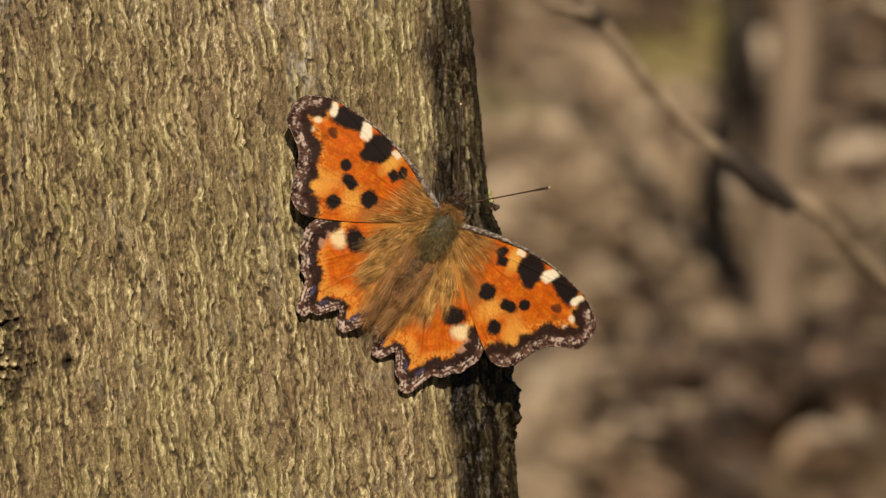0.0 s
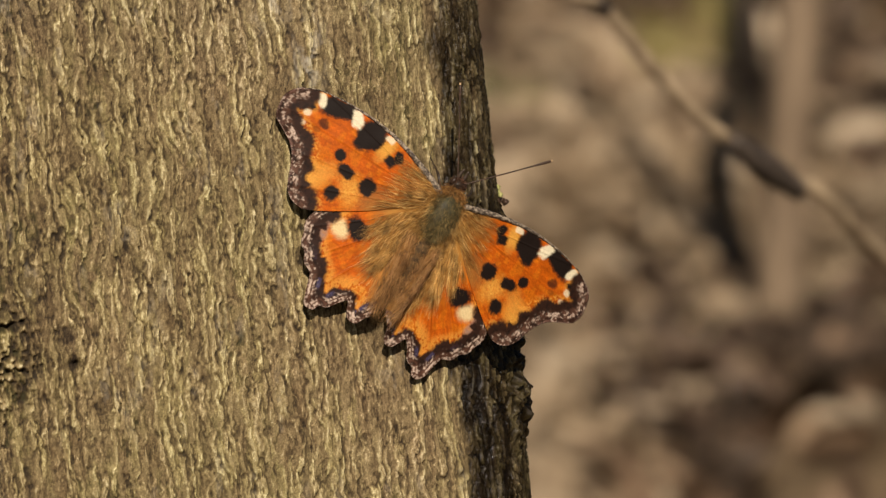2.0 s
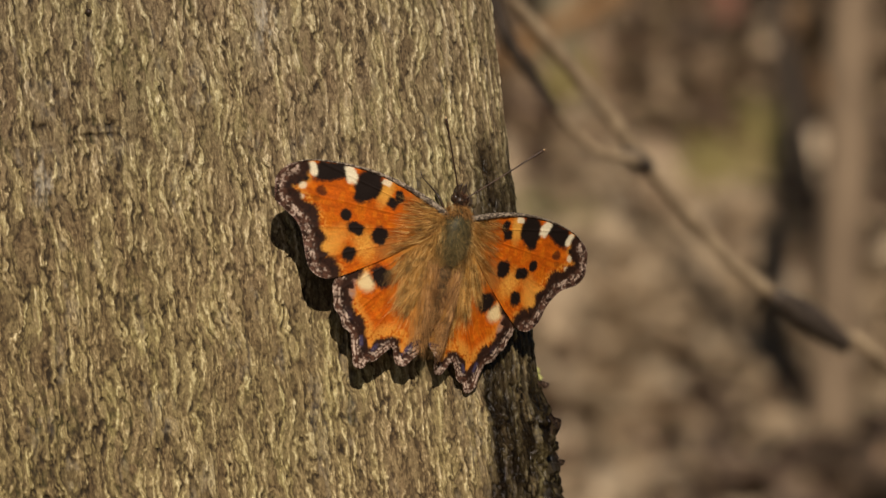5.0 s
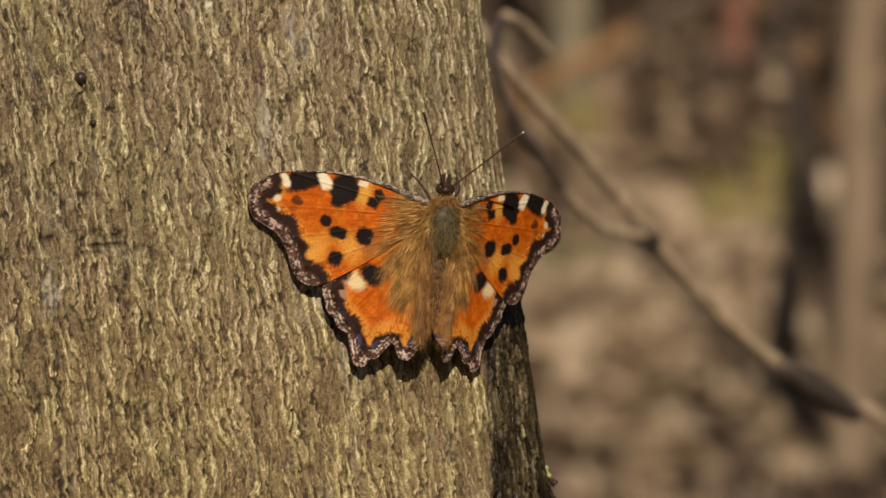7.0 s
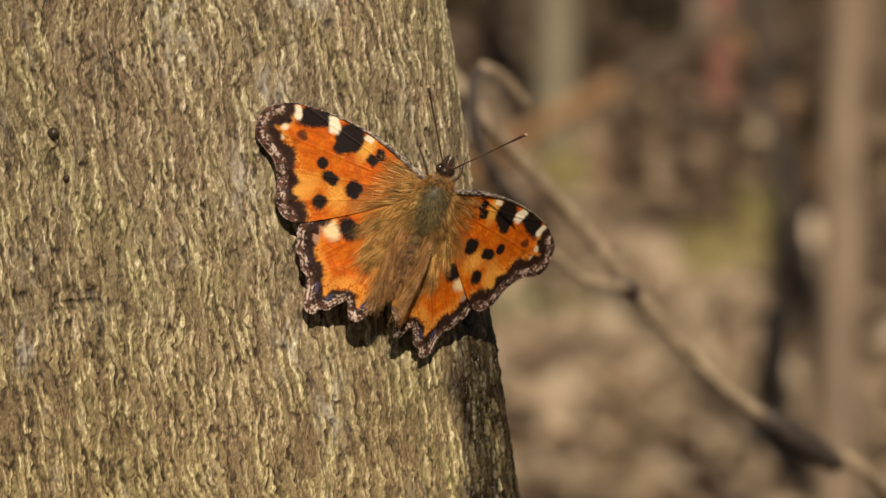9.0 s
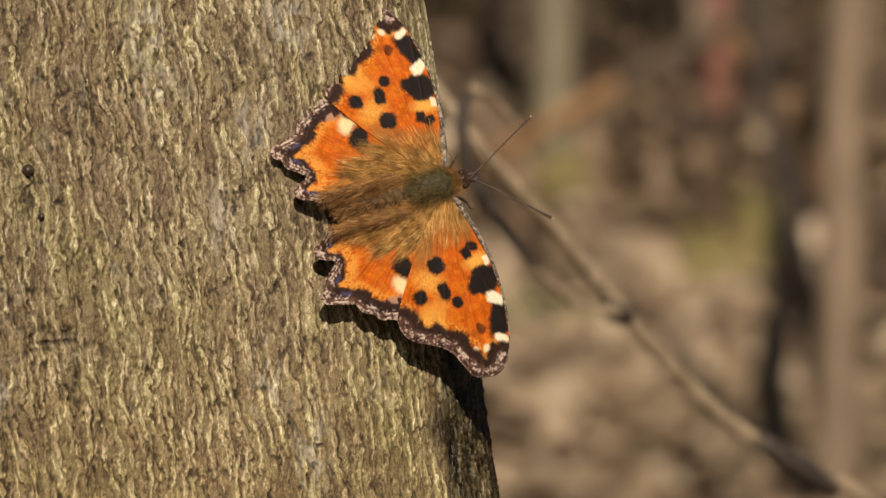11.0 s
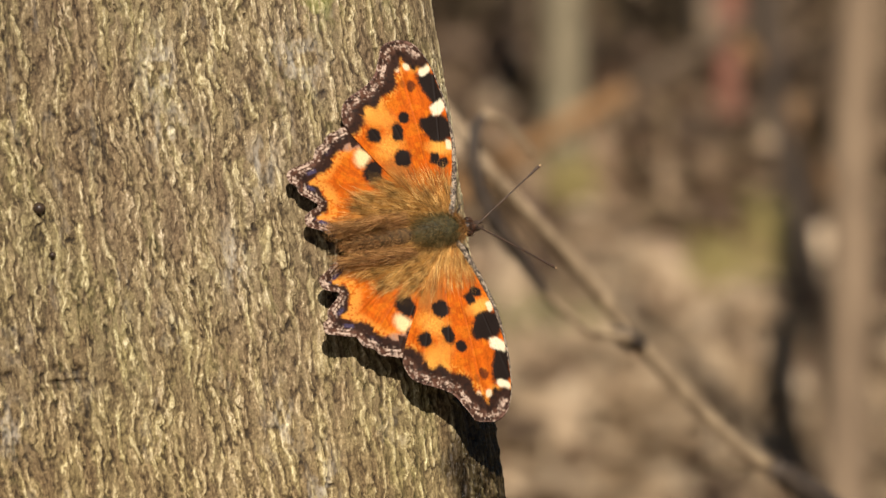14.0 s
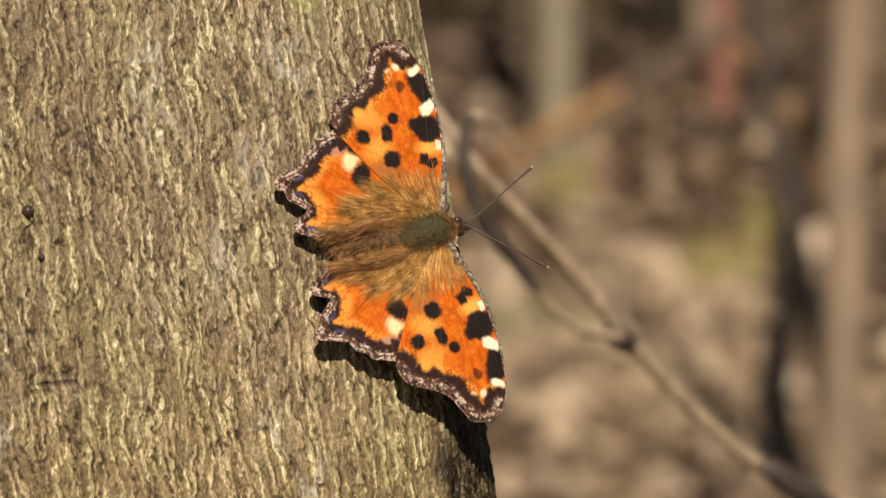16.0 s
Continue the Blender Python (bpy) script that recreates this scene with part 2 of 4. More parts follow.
def grid_mesh(name, co, nu, nv, mat, closed=False):
    """A mesh from nu rows of nv points; closed joins the last column to the first."""
    me = bpy.data.meshes.new(name)
    i = np.arange(nu - 1)[:, None] * nv
    j = np.arange(nv if closed else nv - 1)[None, :]
    k = (j + 1) % nv
    quads = np.stack([i + j, i + k, i + nv + k, i + nv + j], -1).reshape(-1, 4)
    me.vertices.add(len(co))
    me.vertices.foreach_set("co", np.asarray(co, np.float32).ravel())
    me.loops.add(quads.size)
    me.loops.foreach_set("vertex_index", quads.ravel().astype(np.int32))
    me.polygons.add(len(quads))
    me.polygons.foreach_set("loop_start", (np.arange(len(quads)) * 4).astype(np.int32))
    me.polygons.foreach_set("use_smooth", np.ones(len(quads), bool))
    me.update(calc_edges=True)
    me.materials.append(mat)
    return me


def store(me, name, values):
    a = me.attributes.new(name, "FLOAT", "POINT")
    a.data.foreach_set("value", np.asarray(values, np.float32).ravel())


def curve_points(ctrl, n):
    """A smooth curve through the control points, n points evenly along it."""
    p = np.asarray(ctrl, float)
    q = np.vstack([2 * p[0] - p[1], p, 2 * p[-1] - p[-2]])
    out = []
    for i in range(1, len(q) - 2):
        t = np.linspace(0, 1, 24, endpoint=False)[:, None]
        a, b, c, d = q[i - 1], q[i], q[i + 1], q[i + 2]
        out.append(0.5 * (2 * b + (c - a) * t + (2 * a - 5 * b + 4 * c - d) * t * t + (3 * b - a - 3 * c + d) * t ** 3))
    out = np.vstack([*out, p[-1:]])
    s = np.r_[0, np.cumsum(np.linalg.norm(np.diff(out, axis=0), axis=1))]
    return np.stack([np.interp(np.linspace(0, s[-1], n), s, out[:, k]) for k in range(out.shape[1])], -1)


def tube(path, radii, sides=10, rough=0.0, seed=0):
    """Vertices and faces of a capped tube along a path."""
    path = np.asarray(path, float)
    n = len(path)
    radii = np.interp(np.linspace(0, 1, n), np.linspace(0, 1, len(radii)), radii)
    rnd = np.random.RandomState(seed)
    tang = np.gradient(path, axis=0)
    tang /= np.linalg.norm(tang, axis=1)[:, None]
    ref = np.array([0.31, 0.17, 0.93]) if abs(tang[0][2]) < 0.8 else np.array([0.93, 0.3, 0.1])
    verts, faces = [], []
    for i in range(n):
        a = np.cross(tang[i], ref)
        a /= np.linalg.norm(a)
        b = np.cross(tang[i], a)
        for k in range(sides):
            w = 2 * math.pi * k / sides
            r = radii[i] * (1 + rough * (rnd.rand() - 0.5))
            verts.append(path[i] + r * (math.cos(w) * a + math.sin(w) * b))
    for i in range(n - 1):
        for k in range(sides):
            m = (k + 1) % sides
            faces.append((i * sides + k, i * sides + m, (i + 1) * sides + m, (i + 1) * sides + k))
    faces.append(tuple(range(sides))[::-1])
    faces.append(tuple(range((n - 1) * sides, n * sides)))
    return verts, faces


def ellipsoid(center, size, turn=0.0, noise_amp=0.0, seg=24, rings=16):
    bm = bmesh.new()
    bmesh.ops.create_uvsphere(bm, u_segments=seg, v_segments=rings, radius=1.0)
    m = Matrix.Translation(center) @ Matrix.Rotation(turn, 4, "X") @ Matrix.Diagonal((*size, 1))
    for v in bm.verts:
        k = 1 + noise_amp * noise.noise(v.co * 2.3 + Vector(center) * 900)
        v.co = m @ (v.co * k)
    return bm


def strands(roots, ways, lengths, width, droop, seed):
    """Thin curved hairs, each its own island: a tapered blade of two quads and a point."""
    rnd = np.random.RandomState(seed)
    verts, faces = [], []
    for p, d, l in zip(roots, ways, lengths):
        d = Vector(d).normalized()
        side = d.cross(Vector((rnd.rand() - 0.5, rnd.rand() - 0.5, rnd.rand() - 0.5))).normalized()
        bend = Vector(droop) * l
        p = Vector(p)
        o = len(verts)
        for k, w in ((0, 1.0), (0.5, 0.8)):
            c = p + d * (l * k) + bend * (k * k)
            verts += [c - side * width * w, c + side * width * w]
        verts.append(p + d * l + bend)
        faces += [(o, o + 1, o + 3, o + 2), (o + 2, o + 3, o + 4)]
    return verts, faces


# ---- tree trunk ----
A, B, POWER, TWIST = 0.080, 0.075, 5.0, radians(17)
EDGE_X, EDGE_SLOPE, FACE_Y = 0.0064, -0.1407, 0.0665


def section(count):
    th = np.linspace(-math.pi * 0.5 - 1.2, math.pi * 1.5 - 1.2, count, endpoint=False)
    x = A * np.sign(np.cos(th)) * np.abs(np.cos(th)) ** (2 / POWER)
    y = B * np.sign(np.sin(th)) * np.abs(np.sin(th)) ** (2 / POWER)
    x, y = x * math.cos(TWIST) - y * math.sin(TWIST), x * math.sin(TWIST) + y * math.cos(TWIST)
    return x - x.max(), y + FACE_Y


def edge(z):
    """Where the trunk's outline stands, at a height."""
    return EDGE_X + EDGE_SLOPE * (z - 1.23)


def lean(z):
    """How far the trunk leans back, at a height."""
    return 0.25 * (z - 1.24)


SX, SY = section(40000)
_front = SY < np.interp(SX, [SX.min(), 0.0], [SY[SX.argmin()], SY[SX.argmax()]])
_o = np.argsort(SX[_front])
FRONT_X, FRONT_Y = SX[_front][_o], SY[_front][_o]


def bark_y(x, z):
    """The depth of the trunk's face at a place."""
    return float(np.interp(x - edge(z), FRONT_X, FRONT_Y) + lean(z))


MM = 0.001


def build_tree():
    tree = tagged(new("tree_trunk"), "grey-brown ribbed hornbeam trunk with a dark wet sap stain", "tree")
    x, y = np.r_[SX, SX[:1]], np.r_[SY, SY[:1]]
    s = np.r_[0, np.cumsum(np.hypot(np.diff(x), np.diff(y)))]
    near = (x > -0.098) & (y < 0.060)
    pos, cols = 0.0, []
    while pos < s[-1] - 0.0002:
        cols.append(pos)
        pos += 0.00018 if np.interp(pos, s, near) > 0.5 else 0.004
    cols = np.array(cols)
    px, py = np.interp(cols, s, x), np.interp(cols, s, y)
    e = 0.0008
    tx = np.interp((cols + e) % s[-1], s, x) - np.interp((cols - e) % s[-1], s, x)
    ty = np.interp((cols + e) % s[-1], s, y) - np.interp((cols - e) % s[-1], s, y)
    ln = np.hypot(tx, ty)
    nx, ny = ty / ln, -tx / ln
    rows = np.r_[np.linspace(-0.1, 1.160, 42), np.arange(1.162, 1.354, 0.00024), np.linspace(1.356, 5.0, 90)]
    S, Z = np.meshgrid(cols * 1000, rows * 1000)
    PX = np.broadcast_to(px, S.shape)
    gap = -PX * 1000
    # a braid of long ribs with pale lips and dark cracks beside them, small scales between and fine grain, in millimetres
    ws = S + 2.4 * (vnoise(S / 4.6, Z / 9.0, 11) - 0.5) + 0.9 * (vnoise(S / 1.8, Z / 2.6, 12) - 0.5) + 0.65 * (vnoise(S / 0.55, Z / 0.9, 14) - 0.5)
    wz = Z + 3.0 * (vnoise(S / 2.0, Z / 5.0, 13) - 0.5) + 0.8 * (vnoise(S / 0.8, Z / 1.6, 15) - 0.5)
    fine = vnoise(S / 0.34, Z / 0.6, 41) - 0.5
    tiny = np.random.RandomState(3).rand(*S.shape) - 0.5
    mid = vnoise(S / 1.5, Z / 6.0, 42) - 0.5
    show = ease(0.30, 0.62, vnoise(S / 1.3 + 3, Z / 3.4 + 5, 49))
    hide = ease(0.30, 0.60, vnoise(S / 0.9 + 8, Z / 2.2 + 2, 50))
    f1, f2, val, dx = cells(ws / 1.75, wz / 9.0, 21)
    dx = dx + 0.10 * (vnoise(S / 0.5, Z / 1.2, 16) - 0.5)
    seam = f2 - f1 + 0.12 * fine
    up = 0.25 + 0.75 * ease(0.18, 0.45, val)
    rib = up * np.exp(-((dx + 0.06) / 0.24) ** 4) * ease(0.0, 0.22, seam)
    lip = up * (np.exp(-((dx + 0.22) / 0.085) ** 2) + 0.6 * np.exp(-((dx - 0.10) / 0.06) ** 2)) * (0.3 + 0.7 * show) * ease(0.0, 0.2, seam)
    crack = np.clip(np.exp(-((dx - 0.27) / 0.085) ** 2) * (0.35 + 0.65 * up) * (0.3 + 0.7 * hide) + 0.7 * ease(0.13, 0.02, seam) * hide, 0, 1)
    g1, g2, small, gx = cells(ws / 0.62 + 13.7, wz / 2.6 + 5.1, 31)
    join = g2 - g1 + 0.2 * fine
    scale = ease(0.40, 0.65, small) * ease(0.08, 0.4, join)
    nick = ease(0.20, 0.04, join) * show
    curl = np.exp(-((gx + 0.20) / 0.09) ** 2) * ease(0.0, 0.2, join) * ease(0.45, 0.7, small)
    h = 0.26 * rib + 0.12 * lip - 0.30 * crack + 0.06 * scale + 0.07 * curl - 0.10 * nick + 0.10 * fine + 0.05 * tiny + 0.16 * mid
    stain = np.exp(-(((PX + 0.0015 + edge(Z / 1000) + 0.0715) * 1000 / 6.5) ** 2 + ((Z - 1210) / 16) ** 2))
    # tone darkens leftwards; pale lips and dark cracks hold relief shading in colour
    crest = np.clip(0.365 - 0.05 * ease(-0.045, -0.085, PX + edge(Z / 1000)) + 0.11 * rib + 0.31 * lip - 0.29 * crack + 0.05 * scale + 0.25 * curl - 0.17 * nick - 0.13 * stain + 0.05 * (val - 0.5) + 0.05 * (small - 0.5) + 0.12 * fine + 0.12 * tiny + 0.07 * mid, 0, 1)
    val = np.clip(0.45 * val + 0.25 * small + 0.3 * (mid + 0.5), 0, 1)
    h += 0.5 * (vnoise(S / 16, Z / 42, 44) - 0.5) + 0.6 * (vnoise(S / 60, Z / 130, 45) - 0.5)
    X0 = PX + edge(Z / 1000)
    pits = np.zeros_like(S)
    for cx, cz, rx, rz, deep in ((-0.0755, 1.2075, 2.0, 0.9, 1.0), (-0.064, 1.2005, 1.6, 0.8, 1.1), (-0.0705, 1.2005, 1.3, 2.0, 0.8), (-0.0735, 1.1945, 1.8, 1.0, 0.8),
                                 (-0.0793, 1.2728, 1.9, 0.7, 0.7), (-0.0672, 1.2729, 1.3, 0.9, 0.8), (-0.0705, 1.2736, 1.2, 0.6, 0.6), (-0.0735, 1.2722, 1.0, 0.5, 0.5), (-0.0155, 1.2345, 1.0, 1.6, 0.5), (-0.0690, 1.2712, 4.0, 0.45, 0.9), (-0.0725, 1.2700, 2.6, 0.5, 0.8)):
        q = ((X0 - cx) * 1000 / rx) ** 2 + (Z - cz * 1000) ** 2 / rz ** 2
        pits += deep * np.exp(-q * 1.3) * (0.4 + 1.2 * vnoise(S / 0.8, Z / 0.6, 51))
    for cx, cz, r, up in ((-0.072, 1.204, 6.5, 0.9), (-0.079, 1.199, 5.0, 0.8), (-0.078, 1.264, 3.2, 0.3)):
        h += up * np.exp(-(((X0 - cx) * 1000) ** 2 + (Z - cz * 1000) ** 2) / r ** 2)
    knot = np.exp(-(((X0 + 0.0775) * 1000 / 7.5) ** 2 + ((Z - 1202) / 11.0) ** 2) ** 2)
    lumps = vnoise(S / 1.3, Z / 1.0, 95) + 0.6 * vnoise(S / 0.6, Z / 0.5, 96) - 0.8
    h += knot * 1.7 * lumps
    h -= pits
    crust = ease(3.4, 0.6, gap) * ease(1222, 1216, Z) * ease(1178, 1186, Z)
    h += crust * (2.5 * vnoise(S / 1.6, Z / 2.0, 54) - 0.5 + 0.9 * vnoise(S / 0.7, Z / 0.8, 55))
    # tone follows the relief: pits darker, knot lumps paler
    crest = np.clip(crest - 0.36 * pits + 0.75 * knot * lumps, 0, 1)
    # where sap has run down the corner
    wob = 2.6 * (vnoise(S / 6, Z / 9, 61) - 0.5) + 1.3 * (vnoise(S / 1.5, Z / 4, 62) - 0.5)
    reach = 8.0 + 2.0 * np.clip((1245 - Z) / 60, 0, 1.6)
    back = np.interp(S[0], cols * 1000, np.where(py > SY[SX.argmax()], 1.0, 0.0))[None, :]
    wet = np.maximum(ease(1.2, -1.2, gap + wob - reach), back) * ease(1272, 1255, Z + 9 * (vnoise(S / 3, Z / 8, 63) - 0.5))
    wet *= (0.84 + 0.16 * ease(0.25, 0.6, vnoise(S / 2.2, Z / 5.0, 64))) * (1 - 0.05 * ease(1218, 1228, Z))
    warts = ease(0.45, 0.75, vnoise(S / 0.40, Z / 1.3, 65)) * ease(0.3, 0.6, vnoise(S / 2.0, Z / 5.0, 66))
    h += wet * (0.28 * warts + 0.22 * tiny + 0.25 * (vnoise(S / 0.8, Z / 1.6, 67) - 0.5))
    lichen = np.zeros_like(S)
    for cx, cz, rx, rz in ((-0.0782, 1.2642, 2.2, 4.2), (-0.0514, 1.3118, 3.5, 4.5), (-0.0412, 1.290, 2.2, 5.5), (-0.036, 1.305, 2.5, 5.0), (-0.030, 1.322, 4.5, 5.5), (-0.0535, 1.322, 3.0, 6.0), (-0.033, 1.262, 2.0, 6.0), (-0.026, 1.25, 2.5, 7.0)):
        q = ((X0 - cx) * 1000 / rx) ** 2 + (Z - cz * 1000) ** 2 / rz ** 2
        lichen = np.maximum(lichen, np.exp(-q) * ease(0.3, 0.62, vnoise(S / 1.1, Z / 2.2, 71)))
    lichen = np.clip((lichen * 0.50 + 0.12 * ease(0.68, 0.85, vnoise(S / 3, Z / 9, 72)) * ease(0.4, 0.7, vnoise(S / 0.8, Z / 1.6, 73))) * (0.7 + 1.2 * fine), 0, 0.6)
    q = ((X0 + 0.026) * 1000 / 3.0) ** 2 + (Z - 1332) ** 2 / 4.0 ** 2
    moss = np.exp(-q) * ease(0.35, 0.6, vnoise(S / 1.0, Z / 1.5, 74)) * 0.4 + 0.05 * ease(0.66, 0.8, vnoise(S / 5, Z / 12, 75)) * ease(0.45, 0.7, vnoise(S / 0.7, Z / 1.5, 76))
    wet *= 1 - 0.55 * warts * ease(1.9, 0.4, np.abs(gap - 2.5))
    hm = h / 1000
    co = np.stack([X0 + nx[None, :] * hm, np.broadcast_to(py, S.shape) + lean(Z / 1000) + ny[None, :] * hm, Z / 1000], -1).reshape(-1, 3)
    # the snapped top, far over the view
    k = np.sqrt(np.clip((5.0 - co[:, 2]) / 0.35, 0, 1))
    mid_x, mid_y = float(px.mean()) + edge(co[:, 2]), float(py.mean()) + lean(co[:, 2])
    co[:, 0], co[:, 1] = mid_x + (co[:, 0] - mid_x) * k, mid_y + (co[:, 1] - mid_y) * k
    me = grid_mesh("bark", co, len(rows), len(cols), BARK, closed=True)
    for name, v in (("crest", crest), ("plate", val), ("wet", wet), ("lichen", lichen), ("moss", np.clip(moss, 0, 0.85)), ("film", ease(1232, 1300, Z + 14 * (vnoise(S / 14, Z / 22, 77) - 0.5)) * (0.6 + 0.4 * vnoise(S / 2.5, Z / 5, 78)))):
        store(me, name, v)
    ob = new("bark", me)
    ob.parent = tree
    # clots of sap, a bud and a lichen tuft on the corner
    rnd = random.Random(5)
    yc = FRONT_Y[-1] + 0.003
    for zc, count, spread, reach, mat, name, text in ((1.2212, 5, 0.5, 2.0, CLUB, "bud", "small dark brown bud"), (1.2226, 8, 0.8, 0.9, LICHEN, "lichen_lobe", "yellow-green lichen lobe"),
                                                      (1.2138, 26, 1.7, 3.4, SAP, "sap_clot", "dark wet clot of sap"), (1.2076, 22, 1.4, 3.0, SAP, "sap_clot", "dark wet clot of sap"), (1.2005, 6, 1.2, 0.0, LICHEN, "lichen_lobe", "yellow-green lichen lobe"),
                                                      (1.1960, 10, 3.0, 0.2, SAP, "sap_clot", "dark wet clot of sap"), (1.1875, 9, 3.0, 0.2, SAP, "sap_clot", "dark wet clot of sap")):
        for _ in range(count):
            r = rnd.uniform(0.45, 1.25) * MM * (0.65 if mat is not SAP else 1.25)
            bm = ellipsoid((0, 0, 0), (r, r * 1.1, r * rnd.uniform(0.7, 1.1)), rnd.random(), 0.9, 12, 9)
            z = zc + rnd.gauss(0, 0.5) * spread * MM
            lump = part(name, bm, mat, tree, text)
            lump.location = (edge(z) + (rnd.uniform(-0.9, 0.35) + reach * max(0.0, 1 - abs(z - zc) / (spread * MM + 1e-6)) * rnd.random()) * MM, yc + lean(z) + rnd.uniform(-1.5, 1.0) * MM, z)
    for cx, cz, r in ((-0.0734, 1.300, 0.0011), (-0.0712, 1.2922, 0.0006)):
        bm = ellipsoid((0, 0, 0), (r, r, r * 0.9), 0.3, 0.06, 28, 20)
        bud = part("bark_gall", bm, CHITIN, tree, "small dark glossy gall on the bark")
        bud.location = (cx, bark_y(cx, cz) - 0.0004, cz)
    return tree


build_tree()

# ---- butterfly ----
ORANGE, YELLOW, CREAM = np.array((0.455, 0.087, 0.0030)), np.array((0.72, 0.36, 0.06)), np.array((0.80, 0.70, 0.48))
BLACK, BROWN, PALE, BLUE = np.array((0.013, 0.008, 0.006)), np.array((0.12, 0.066, 0.052)), np.array((0.70, 0.53, 0.41)), np.array((0.065, 0.055, 0.11))
BAND, MAUVE = np.array((0.030, 0.013, 0.008)), np.array((0.15, 0.070, 0.043))
DUSK, GOLD = np.array((0.24, 0.135, 0.036)), np.array((0.43, 0.205, 0.042))


def blob(u, v, cx, cy, rx, ry, turn=0.0, power=2.0, soft=0.22, ragged=0.5):
    c, s = math.cos(turn), math.sin(turn)
    x, y = (u - cx) * c + (v - cy) * s, -(u - cx) * s + (v - cy) * c
    q = (np.abs(x / rx) ** power + np.abs(y / ry) ** power) ** (1 / power)
    q = q + ragged * (0.45 * vnoise(u / 0.3 + 40, v / 0.3 + 40, 81) + 0.55 * vnoise(u / 0.9 + 40, v / 0.9 + 40, 80) - 0.5)
    return ease(1 + soft, 1 - soft, q)


def over(col, color, mask):
    return col * (1 - mask[:, None]) + np.asarray(color) * mask[:, None]


def margin_distance(u, v, line):
    best, along = np.full(u.shape, 99.0), np.zeros(u.shape)
    for k, (a, b) in enumerate(line):
        d = np.hypot(u - a, v - b)
        m = d < best
        best, along = np.where(m, d, best), np.where(m, k / len(line), along)
    return best, along


def forewing_pattern(u, v, line):
    n1, n2 = vnoise(u / 1.4 + 9, v / 1.4 + 9, 82), vnoise(u / 0.3 + 9, v / 0.3 + 9, 83)
    col = np.tile(ORANGE, (len(u), 1)) * (0.86 + 0.3 * n1)[:, None]
    col = over(col, ORANGE * np.array((1.17, 1.55, 1.8)), ease(0.45, 0.8, vnoise(u / 1.1 + 3, v / 1.1 + 7, 87)) * 0.7)
    ang, rad = np.arctan2(v + 1.0, u + 2.0), np.hypot(u + 2, v + 1)
    col = col * (0.70 + 0.36 * vnoise(ang * 60 + 30, rad / 2.4, 86) + 0.30 * n2)[:, None]
    dm, al = margin_distance(u, v, line)
    col = over(col, YELLOW, 0.85 * blob(u, v, 13.2, 2.0, 1.3, 2.2, 0.2, 2, 0.6))
    col = over(col, YELLOW, 0.85 * blob(u, v, 14.8, -7.6, 2.6, 1.9, 0.9, 2, 0.7) * (0.5 + 0.6 * n2))
    col = over(col, YELLOW, 0.6 * blob(u, v, 20.6, -8.6, 1.9, 3.0, 0.5, 2, 0.7))
    col = over(col, YELLOW, 0.6 * ease(5.6, 4.0, dm) * ease(0.38, 0.62, n1 * 0.5 + n2 * 0.6))
    col = over(col, DUSK, 0.85 * ease(10.5, 4.0, u + 0.35 * (v + 4) * (v < -4)) * (0.7 + 0.3 * n2))
    col = over(col, DUSK, 0.55 * blob(u, v, 9.0, -8.0, 4.5, 2.6, 0.62, 2, 0.5))
    for cx, cy, rx, ry, turn, power, amt in (
            (19.4, -3.4, 0.95, 0.85, 0.3, 2, 1), (17.0, -5.25, 1.4, 0.88, 0.25, 2.4, 1), (17.2, -9.9, 1.12, 1.15, 0.2, 2.6, 1), (12.4, -5.6, 1.2, 1.3, 0.3, 2.8, 1),
            (16.5, 3.2, 1.9, 1.6, -0.1, 4, 1), (17.3, 1.3, 1.5, 1.7, -0.2, 3.4, 1), (15.6, 2.0, 1.1, 1.3, 0.3, 3, 1),
            (10.5, 1.9, 0.72, 1.0, -0.3, 2.6, 1), (11.4, 0.5, 0.95, 0.8, 0.4, 2.4, 1),
            (23.6, 3.5, 2.7, 1.25, -0.12, 3.2, 1), (25.2, 2.6, 1.6, 1.2, -0.2, 2.6, 1),
            (24.8, -0.4, 0.9, 0.75, 0.2, 2, 0.75), (25.3, -1.9, 0.55, 0.45, 0, 2, 0.35), (30.4, 1.8, 2.3, 2.0, -0.4, 2.6, 1)):
        col = over(col, BLACK, amt * blob(u, v, cx, cy, rx * 1.2, ry * 1.2, turn, power))
    for cx, cy, rx, ry, turn, amt in ((20.2, 3.6, 1.0, 1.6, -0.45, 0.96), (27.2, 2.9, 0.72, 1.35, -0.5, 0.95), (13.4, 3.7, 0.9, 0.6, 0.1, 0.8), (28.3, -0.3, 0.75, 0.6, 0, 0.7), (28.2, -2.2, 0.7, 0.5, 0, 0.55)):
        col = over(col, CREAM, amt * blob(u, v, cx, cy, rx, ry, turn, 2.8))
    wave = 0.45 * np.sin(al * 44) + 0.9 * (n1 - 0.5) + 0.25 * (n2 - 0.5)
    col = over(col, BAND, ease(4.3, 3.3, dm + wave))
    col = over(col, MAUVE, 0.75 * ease(2.5, 1.5, dm + wave * 0.5) * (0.3 + 0.7 * n2))
    col = over(col, BAND, 0.9 * ease(0.5, 0.2, np.abs(dm - 0.55)) * ease(0.3, 0.6, n1))
    col = over(col, PALE, 0.72 * ease(0.52, 0.2, np.abs(dm - 1.25 - 0.25 * wave)) * ease(-0.35, 0.1, np.sin(al * 42 + 0.6)) * ease(0.3, 0.62, 0.5 * n2 + 0.5 * vnoise(u / 0.6, v / 0.6, 88)))
